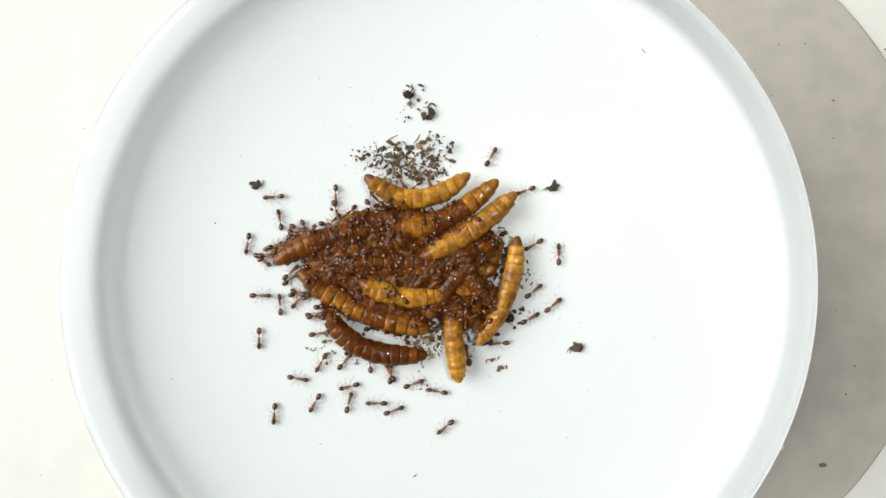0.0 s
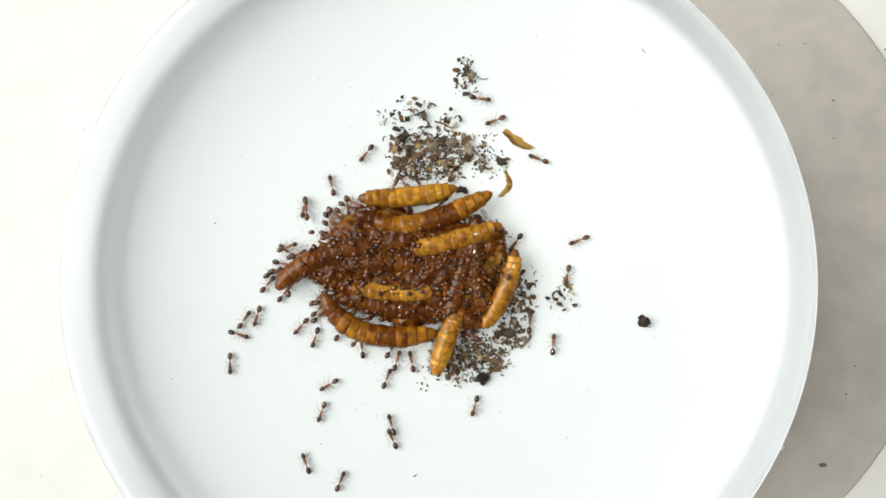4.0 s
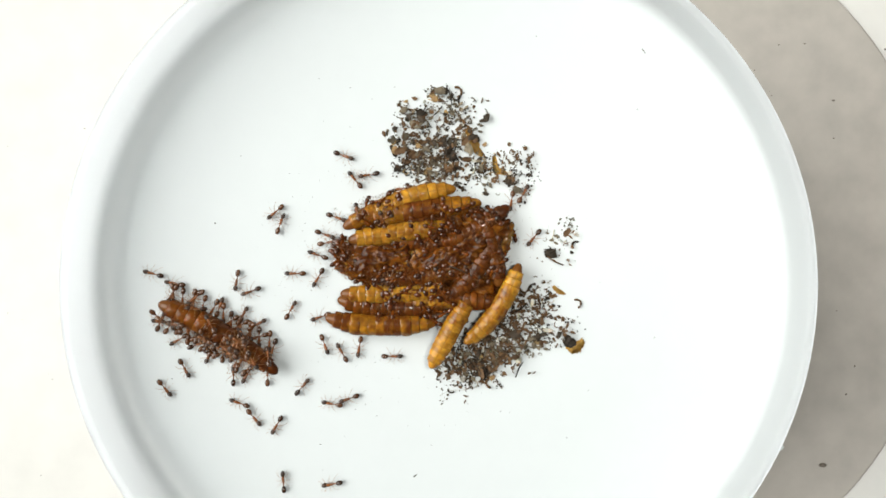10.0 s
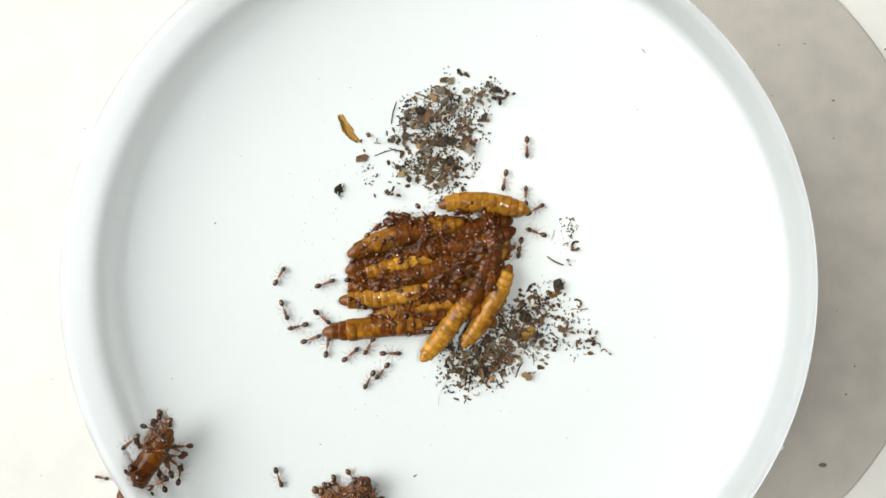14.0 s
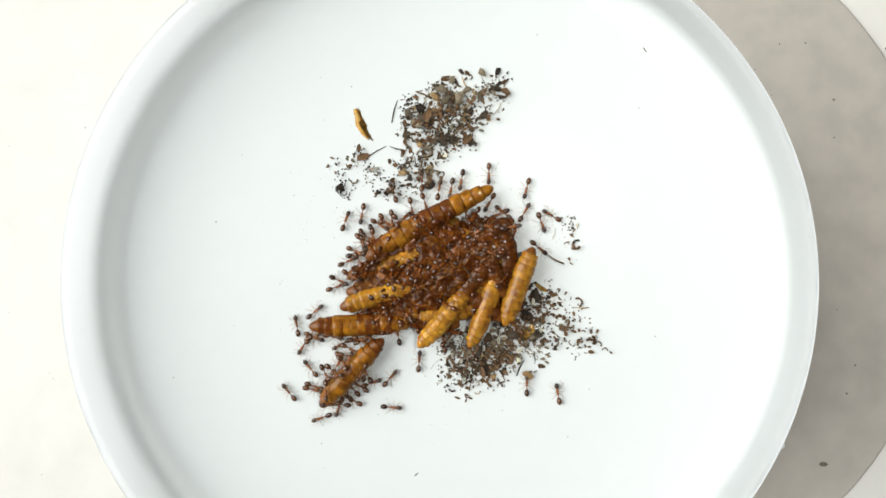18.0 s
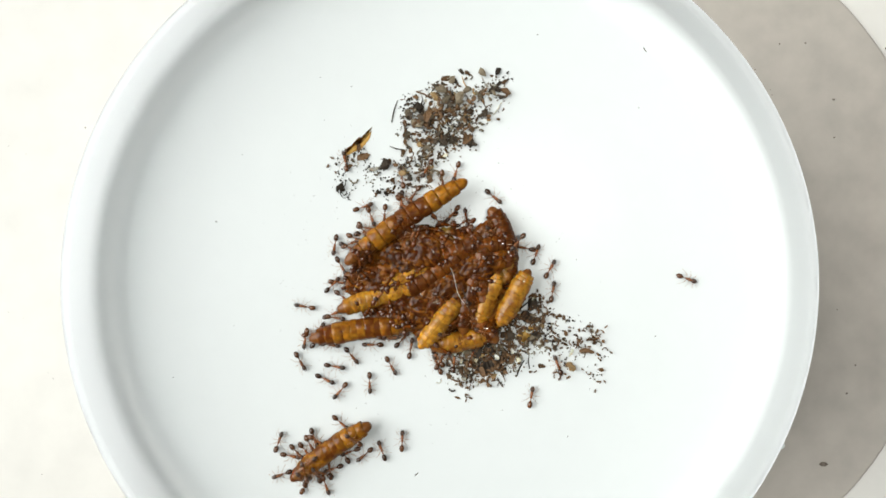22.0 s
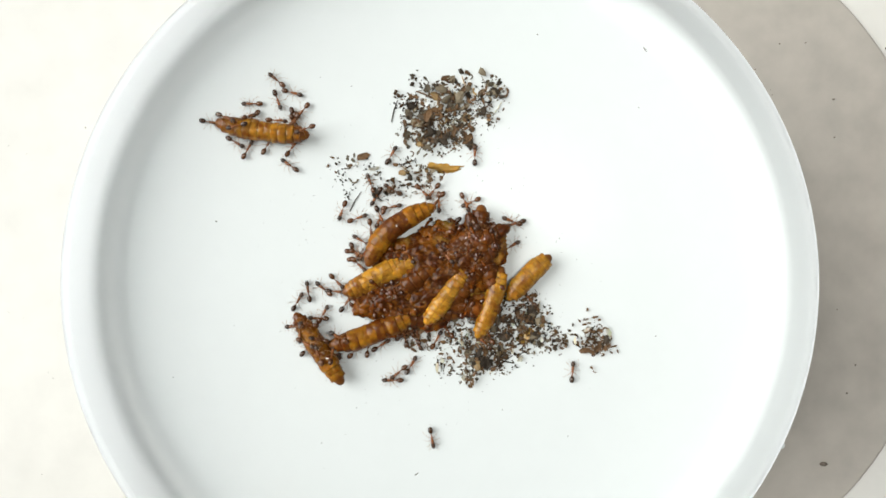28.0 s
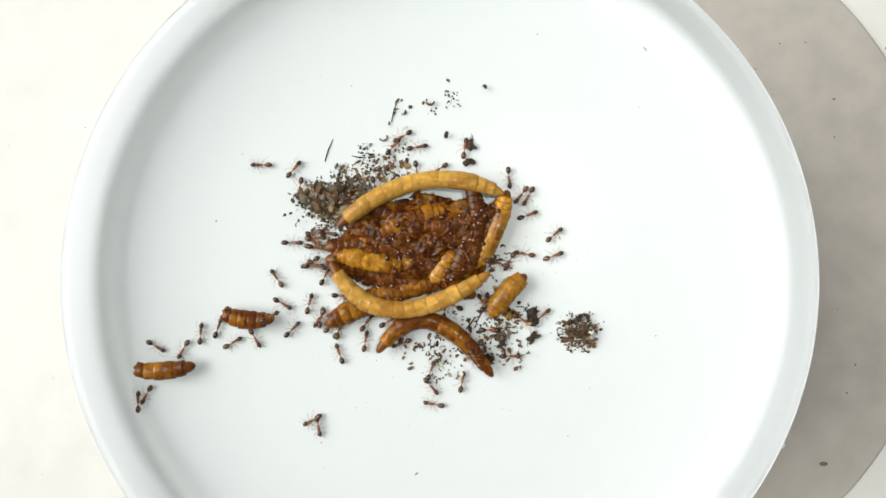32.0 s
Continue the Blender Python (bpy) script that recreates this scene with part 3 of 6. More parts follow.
def crumb_mesh(kind, mat, size):
    bm = bmesh.new()
    if kind == "curl":
        n = 7
        turn = rng.uniform(1.5, 4.2)
        rod(bm, [(size * 0.5 * math.cos(turn * i / n), size * 0.5 * math.sin(turn * i / n), size * 0.16) for i in range(n + 1)], [size * 0.13] * (n + 1), 5)
    elif kind == "stick":
        rod(bm, [(-size, 0, 0.00008), (0, size * 0.12, 0.00012), (size, 0, 0.00008)], [size * 0.08, size * 0.1, size * 0.05], 5)
    else:
        shard(bm, Matrix.Identity(4), size * 0.6)
    low = min(v.co.z for v in bm.verts)
    bmesh.ops.translate(bm, vec=(0, 0, -low), verts=bm.verts)
    return mesh_of("crumb", bm, mat, kind != "flake")


CRUMB_LABELS = ["black-brown crumb of ant litter", "brown crumb of larva shell", "grey dusty crumb of litter", "tan scrap of larva skin", "pale shed scrap of skin"]
CRUMB_MESHES = [[crumb_mesh(kind, mat, rng.uniform(0.7, 1.5) * MM) for kind in ("flake", "flake", "flake", "curl", "flake", "stick", "curl")] for mat in CRUMBS]


def crumb(tone):
    ob = new("crumb", rng.choice(CRUMB_MESHES[tone]))
    ob.scale = [rng.uniform(0.65, 1.3)] * 3
    return tagged(ob, CRUMB_LABELS[tone], "crumb", "litter crumbs in the dish")


def grit():
    bm = bmesh.new()
    for _ in range(13):
        size = rng.uniform(0.00005, 0.00020)
        ball(bm, (rng.gauss(0, 0.0008), rng.gauss(0, 0.0008), size * 0.5), (size * rng.uniform(0.8, 1.5), size, size * 0.6), 1)
    return mesh_of("grit", bm, rng.choice(CRUMBS[:3]))


GRIT_MESHES = [grit() for _ in range(10)]


def clump():
    """A loose clump of litter: flakes and curls that lie together."""
    bm = bmesh.new()
    for _ in range(7):
        x, y, size = rng.gauss(0, 0.0011), rng.gauss(0, 0.0009), rng.uniform(0.0004, 0.0009)
        old = len(bm.verts)
        turn = Matrix.Rotation(rng.uniform(0, 6.3), 4, "Z") @ Matrix.Rotation(rng.uniform(-0.5, 0.5), 4, "X")
        if rng.random() < 0.3:
            bend = rng.uniform(1.5, 4)
            rod(bm, [Vector((x, y, 0.0002)) + turn @ Vector((size * 0.5 * math.cos(bend * i / 5), size * 0.5 * math.sin(bend * i / 5), 0)) for i in range(6)], [size * 0.12] * 6, 5)
        else:
            shard(bm, Matrix.Translation((x, y, size * 0.15)) @ turn, size * 0.62)
    return mesh_of("litter_clump", bm, rng.choice((CRUMBS[0], CRUMBS[0], CRUMBS[1], CRUMBS[1], CRUMBS[2])), False)


CLUMP_MESHES = [clump() for _ in range(14)]


def inside(shape):
    """A random place of the plan in one of the (x, y, half width, half height, share, slope) ovals."""
    x, y, w, h, _, slope = rng.choices(shape, [s[4] for s in shape])[0]
    a, r = rng.uniform(0, 2 * math.pi), math.sqrt(rng.random()) * rng.choice((0.7, 1.0, 1.12))
    u, v = w * r * math.cos(a), h * r * math.sin(a)
    return x + u, y + v + slope * u


UPPER = {0: [(720, 280, 80, 38, 5, 0), (735, 195, 30, 30, 0.3, 0)],
         1: [(765, 275, 105, 38, 5, 0), (760, 220, 80, 42, 4, 0), (800, 250, 50, 50, 2, 0)],
         3: [(800, 280, 95, 40, 5, 0), (740, 220, 60, 40, 1, 0), (825, 140, 30, 28, 1, 0)],
         6: [(770, 250, 80, 65, 4, 0), (800, 160, 40, 45, 2, 0), (870, 300, 60, 35, 1.5, 0), (770, 305, 85, 26, 2.2, 0)],
         7: [(780, 240, 85, 60, 4, 0), (785, 165, 30, 25, 0.8, 0), (880, 270, 60, 35, 1.2, 0), (790, 300, 85, 28, 2.2, 0)],
         8: [(775, 235, 85, 65, 4, 0), (905, 290, 65, 50, 3, 0), (790, 165, 30, 25, 0.6, 0), (790, 300, 90, 26, 1.8, 0)],
         9: [(775, 235, 85, 65, 3.6, 0), (925, 305, 50, 38, 3.4, 0), (790, 165, 30, 25, 0.6, 0), (790, 300, 90, 28, 1.8, 0), (868, 335, 50, 26, 1.2, 0)],
         10: [(780, 235, 90, 70, 5, 0), (885, 310, 60, 42, 1.6, 0), (790, 305, 85, 28, 1.6, 0)],
         11: [(780, 200, 90, 70, 6, 0), (770, 310, 85, 42, 1.6, 0)],
         12.6: [(800, 200, 85, 70, 6, -0.3), (720, 300, 110, 60, 2.4, 0), (878, 160, 32, 18, 0.9, -0.2)],
         17: [(880, 158, 28, 14, 0.7, -0.2), (805, 190, 55, 45, 3, -0.2), (803, 195, 82, 70, 5, -0.3), (670, 310, 85, 45, 2.6, 0)],
         24: [(795, 195, 90, 66, 9, -0.1), (670, 330, 90, 45, 0.6, 0)],
         29.7: [(795, 195, 90, 66, 9, -0.1)],
         30.8: [(800, 195, 85, 68, 8, -0.2), (680, 320, 90, 50, 0.5, 0)],
         31.0: [(800, 200, 75, 80, 6, 0), (640, 340, 80, 40, 2, 0)],
         31.6: [(592, 350, 58, 34, 6, -0.1), (615, 405, 48, 42, 4, 0), (640, 330, 85, 55, 4, -0.3), (560, 365, 40, 22, 2, 0), (760, 220, 90, 80, 1.3, -0.5)]}
LOWER = {0: [(620, 600, 60, 60, 1, 0), (790, 590, 60, 60, 4, 0)],
         1: [(800, 640, 55, 45, 3, 0), (905, 550, 25, 50, 1, 0)],
         3: [(850, 625, 80, 45, 4, -0.3), (925, 545, 35, 60, 2, 0), (990, 510, 30, 50, 0.5, 0)],
         6: [(880, 610, 90, 60, 6, -0.5), (940, 540, 40, 50, 2, 0)],
         10: [(810, 660, 60, 40, 2.5, 0), (860, 635, 60, 40, 3, -0.2), (900, 600, 110, 65, 6, -0.5), (970, 560, 50, 60, 2, 0), (1000, 420, 30, 60, 0.9, 0)],
         13: [(810, 665, 62, 40, 2.5, 0), (860, 635, 60, 40, 4, -0.2), (890, 620, 105, 65, 6, -0.4), (985, 560, 60, 60, 2, 0), (1000, 435, 22, 60, 0.9, 0), (1030, 605, 38, 25, 1.3, -0.3)],
         19: [(850, 635, 70, 32, 4, -0.1), (870, 625, 90, 50, 5, -0.4), (1015, 620, 60, 40, 2, -0.6), (1058, 670, 14, 45, 0.5, 0), (950, 580, 50, 40, 1, 0)],
         24: [(860, 630, 60, 35, 4, -0.2), (880, 610, 85, 55, 5, -0.6), (1045, 590, 30, 28, 1.5, 0), (985, 605, 50, 35, 1.5, 0)],
         28: [(785, 585, 70, 38, 2.5, 0), (865, 540, 85, 38, 4.5, 0), (920, 560, 40, 45, 2, 0), (865, 605, 90, 55, 5.5, -0.3), (1050, 598, 27, 32, 1.5, 0), (980, 590, 45, 35, 1.2, 0)],
         30.9: [(780, 600, 60, 35, 1.2, 0), (880, 580, 85, 60, 8, -0.3), (1050, 590, 27, 28, 1.5, 0), (980, 585, 45, 30, 1.2, 0)],
         31.6: [(840, 600, 110, 60, 3, -0.3), (1020, 590, 32, 26, 2, 0), (600, 355, 70, 40, 2, 0), (800, 460, 90, 60, 4, 0)]}


def lying(x, y, z=0.0):
    """A place of the plan on the dish's inside, z above its surface."""
    p = plan(x, y, z)
    far = math.hypot(p.x - DISH.x, p.y - DISH.y)
    return plan(x, y, z + dish_height(far)) if far < R else p


def scatter(ob, places, start, stay):
    """Carries a crumb from under the heap to its places, one after the other."""
    times = sorted(places)
    rows = []
    turn = rng.uniform(-180, 180)
    x, y = rng.gauss(770, 60), rng.gauss(480, 50)
    z = rng.choice((0, 0, 0, 0.0004, 0.0008)) if stay else 0
    rows.append((0.0, pose(*plan(x, y, 0), 0, 0, turn)))
    settled = start <= 0
    if settled:
        rows = []
    for t in times:
        if t < start:
            continue
        nx, ny = inside(places[t])
        kept = any(((x - o[0]) / o[2]) ** 2 + ((y - o[1] - o[5] * (x - o[0])) / o[3]) ** 2 < 1.3 for o in places[t])
        if rows and settled and kept and rng.random() < (0.4 if t == 28 else 0.85) and t < 31.5:
            continue
        x, y = nx, ny
        if rows and t - rows[-1][0] > 0.8:
            rows.append((t - rng.uniform(0.4, 0.7), rows[-1][1]))
        turn += rng.uniform(-60, 60)
        rows.append((t, pose(*lying(x, y, z), rng.uniform(-12, 12), rng.uniform(-12, 12), turn)))
        settled = True
    if rows[-1][0] < 32:
        rows.append((32.0, rows[-1][1]))
    if rows[0][0] > 0:
        rows.insert(0, (0.0, rows[0][1]))
    walk(ob, gentle(rows))


def husk(bend, wide, long, label):
    """A curved scrap of shell with ragged sides and torn ends."""
    bm = bmesh.new()
    rows = []
    for i in range(15):
        u = i / 14
        w = wide * (0.4 + 0.6 * math.sin(math.pi * min(1, u * 0.9 + 0.1)))
        left, right = (w * rng.uniform(0.72, 1.18) for _ in range(2))
        row = []
        for v in (-1, -0.6, -0.2, 0.2, 0.6, 1):
            half = left if v < 0 else right
            torn = rng.uniform(-0.09, 0.09) * long if i in (0, 14) else 0
            row.append(bm.verts.new(((u - 0.5) * long + torn, half * math.sin(v * 1.2) + bend * (u - 0.5) ** 2 * 4, w * math.cos(v * 1.2) * 0.3 + rng.uniform(-0.04, 0.04) * wide)))
        rows.append(row)
    for a, b in zip(rows, rows[1:]):
        for k in range(5):
            bm.faces.new((a[k], a[k + 1], b[k + 1], b[k]))
    bmesh.ops.solidify(bm, geom=bm.faces[:], thickness=0.0001)
    low = min(v.co.z for v in bm.verts)
    bmesh.ops.translate(bm, vec=(0, 0, -low), verts=bm.verts)
    return tagged(new("husk", mesh_of("husk", bm, HUSK)), label, "husk", "larva husks in the dish")


def fibre(long, label):
    """A thin pale strand with a slight wave."""
    bm = rod(bmesh.new(), [((u - 0.5) * long, math.sin(u * 5) * long * 0.06, 0.0001 + 0.0002 * math.sin(u * 3)) for u in (i / 8 for i in range(9))], [0.00003] * 9, 5)
    return tagged(new("fibre", mesh_of("fibre", bm, CRUMBS[4])), label, "fibre", "pale fibres")


def drift(ob, keys, z=0.0):
    """Moves a loose thing: rows of seconds, place of the plan and heading."""
    rows = [(k[0], pose(*lying(k[1], k[2], k[4] if len(k) > 4 else z), 0, 0, k[3])) for k in keys]
    if rows[0][0] > 0:
        rows.insert(0, (0.0, rows[0][1]))
    if rows[-1][0] < 32:
        rows.append((32.0, rows[-1][1]))
    walk(ob, gentle(rows))


husks = [husk(0.0004, 0.00085, 0.0052, "curved amber scrap of larva shell"), husk(0.0012, 0.0006, 0.0042, "narrow curved amber larva husk"),
         husk(0.0002, 0.00045, 0.0024, "small golden grain-shaped husk"), husk(0.0005, 0.0011, 0.0032, "short broad brown larva husk")]

fibres = [fibre(0.0065, "thin pale fibre lying on the heap"), fibre(0.004, "short pale fibre lying on the heap"), fibre(0.005, "thin pale fibre beside the heap")]

bm = bmesh.new()
for k in range(10):
    a, far = radians(-90 + 20 * k + rng.uniform(-5, 5)), rng.uniform(0.0022, 0.0036)
    rod(bm, [(0, 0, 0.0002), (far * 0.5 * math.cos(a), far * 0.5 * math.sin(a), 0.0006), (far * math.cos(a), far * math.sin(a), 0.0003)], [0.00009, 0.00007, 0.00002], 5)
tuft = tagged(new("fibre_tuft", mesh_of("fibre_tuft", bm, CRUMBS[4])), "fan-shaped tuft of pale stiff fibres", "fibre tuft")

fly = thing("fly", "dark hairy house fly with folded smoky wings", "fly")
fly.scale = (0.9, 0.76, 0.9)


def bristly(bm, count, long):
    """Adds stiff hairs that stand out of a rounded body."""
    bm.normal_update()
    for v in rng.sample(list(bm.verts), count):
        n = (v.normal + Vector((-0.5, rng.uniform(-0.3, 0.3), 0.1))).normalized()
        rod(bm, [v.co.copy(), v.co + n * long * 0.6, v.co + n * long], [0.00006, 0.00004, 0.00002], 4)
    return bm


part("thorax", bristly(ball(bmesh.new(), (0.0008, 0, 0.0022), (0.0019, 0.0016, 0.0015), 3), 60, 0.0007), FLY_BODY, fly, "black bristly thorax")
part("abdomen", bristly(ball(bmesh.new(), (-0.0022, 0, 0.0020), (0.0025, 0.0016, 0.0014), 3), 40, 0.0005), FLY_BACK, fly, "brown banded abdomen")
part("head", ball(bmesh.new(), (0.0031, 0, 0.0021), (0.0008, 0.0012, 0.0010), 3), FLY_BODY, fly)
for s in (-1, 1):
    part("eye", ball(bmesh.new(), (0.0032, s * 0.0009, 0.0023), (0.0006, 0.0006, 0.0008), 2), FLY_BACK, fly, "reddish-brown compound eye")
    bm = bmesh.new()
    outline = [(0.0010, 0.0010), (-0.001, 0.0017), (-0.003, 0.0021), (-0.0052, 0.0023), (-0.0064, 0.0021), (-0.0069, 0.0017), (-0.0055, 0.0012), (-0.0025, 0.0009), (0.0, 0.0007)]
    bm.faces.new([bm.verts.new((x, s * y, 0.0034 + 0.08 * x)) for x, y in outline])
    bmesh.ops.solidify(bm, geom=bm.faces[:], thickness=0.00004)
    part("wing", bm, FLY_WING, fly, "clear veined wing", False)
    for x, f in ((0.001, 0.0024), (0.0002, 0.0), (-0.0006, -0.0026)):
        part("leg", rod(bmesh.new(), [(x, s * 0.0008, 0.0016), (x + f * 0.5, s * 0.0022, 0.0026), (x + f * 0.8, s * 0.0033, 0.0009), (x + f, s * 0.0042, 0.0001)],
                        [0.0002, 0.0002, 0.00012, 0.00007], 5), FLY_BODY, fly)

WORMS = {}
for key, skin, long, thick, label in (
        ("a", GOLD, 18.5, 3.5, "amber mealworm with brown rings lying on the heap"), ("b", AMBER, 20, 3.8, "amber mealworm with dark rings, curved"),
        ("c", GOLD, 18.5, 3.6, "golden shiny mealworm lying across the heap"), ("d", BROWN, 20, 4.0, "brown mealworm dragged about by ants"),
        ("e", AMBER, 20, 3.9, "ringed amber mealworm at the edge of the heap"), ("f", GOLD, 17, 3.6, "yellow-brown mealworm inside the heap"),
        ("g", GOLD, 18, 3.35, "amber mealworm with dark rings, slightly bent"), ("h", GOLD, 14.5, 3.5, "golden mealworm with thin dark rings"),
        ("i", BROWN, 17, 3.9, "brown mealworm covered with ants"), ("j", BROWN, 18, 3.9, "dark brown mealworm deep in the heap"),
        ("k", AMBER, 17, 3.6, "amber-brown limp mealworm pulled about by ants"), ("n", GOLD, 16, 3.7, "limp golden-brown mealworm hollowed by ants"),
        ("o", BROWN, 17, 3.9, "dark brown mealworm at the heap's bottom")):
    WORMS[key] = larva(skin, long, thick, label, wet=key not in "hgcaf")
for key, skin, long, label in (("x", PALE, 34, "long fresh pale-amber mealworm lying in a curve"), ("y", PALE, 29, "fresh pale-amber mealworm bent across the heap"),
                               ("z", AMBER, 25, "brown mealworm lying under the fresh ones")):
    WORMS[key] = larva(skin, long, 3.2, label, int(long / 1.75), wet=key == "z")
BURIED = [larva(DEEP, 15, 3.6, "limp wet brown mealworm buried under ants") for _ in range(9)]
for key, skin, long in (("p", AMBER, 8.5), ("q", AMBER, 7.5)):
    WORMS[key] = larva(skin, long, 3.8, "torn amber-brown piece of a mealworm", 6, "mealworm_piece")



def lump(seed):
    """A lump of soft flesh, knotted and uneven."""
    bm = ball(bmesh.new(), (0, 0, 0), (1, 1, 1), 5)
    for v in bm.verts:
        c = v.co.copy()
        f = 1 + 0.36 * noise.noise(c * 1.4 + Vector((seed * 5.1, 0, 0))) + 0.24 * noise.noise(c * 3.6 + Vector((0, seed * 3.7, 0)))
        f += 0.2 * noise.noise(c * 8.5 + Vector((seed, 0, 0))) + 0.13 * noise.noise(c * 19)
        g = 1 + (f - 1) * 0.45
        v.co = Vector((c.x * g * 0.0060, c.y * g * 0.0042, c.z * f * 0.0019))
    return mesh_of("larva_pulp", bm, PULP)


PULP_MESHES = [lump(k) for k in range(4)]
pulps = [tagged(new("larva_pulp", PULP_MESHES[k % 4]), "wet brown lump of chewed larva flesh", "larva flesh", "wet flesh in the heap") for k in range(15)]
DRAGGED += [WORMS[key][0] for key in "dikn"]
crumbs_upper = [crumb(rng.choice((0, 0, 0, 1, 1, 1, 2, 2, 3, 4))) for _ in range(150)]
crumbs_lower = [crumb(rng.choice((0, 0, 0, 0, 1, 1, 1, 2, 3, 4, 4, 4))) for _ in range(140)]
grits = [tagged(new("grit", rng.choice(GRIT_MESHES)), "sprinkle of fine dark grit", "grit", kind="stuff") for _ in range(200)]
clumps = [tagged(new("litter_clump", rng.choice(CLUMP_MESHES)), "loose clump of dark ant litter", "litter", kind="stuff") for _ in range(150)]
def scrap():
    """A torn dark scrap of dead insect: overlapping shell flakes with a curled limb or two."""
    bm = bmesh.new()
    for k in range(rng.choice((3, 4, 5))):
        a, far, size = rng.uniform(0, 6.3), rng.uniform(0.0002, 0.0009) * (k > 0), rng.uniform(0.0006, 0.0011) * (1 if k else 1.25)
        lean = Matrix.Rotation(rng.uniform(0, 6.3), 4, "Z") @ Matrix.Rotation(rng.uniform(-0.6, 0.6), 4, "X")
        shard(bm, Matrix.Translation((far * math.cos(a), far * 0.6 * math.sin(a), 0.0004 + 0.00015 * k)) @ lean, size)
    for _ in range(rng.choice((1, 2, 3))):
        a, long = rng.uniform(0, 6.3), rng.uniform(0.001, 0.0018)
        rod(bm, [(long * u * math.cos(a + u * 0.9), long * u * math.sin(a + u * 0.9), 0.0003) for u in (0.2, 0.55, 0.8, 1.0)], [0.00012, 0.0001, 0.00007, 0.00004], 5)
    low = min(v.co.z for v in bm.verts)
    bmesh.ops.translate(bm, vec=(0, 0, -low), verts=bm.verts)
    return mesh_of("litter_flake", bm, CRUMBS[0], False)


flakes = [tagged(new("litter_flake", scrap()), "large dark torn flake of ant litter", "litter flake", "large litter flakes") for _ in range(12)]


sticks = [tagged(new("litter_stick", CRUMB_MESHES[0][5]), "thin dark curved splinter", "splinter", "dark splinters") for _ in range(3)]
for ob in sticks:
    ob.scale = (1.7, 1.0, 1.0)


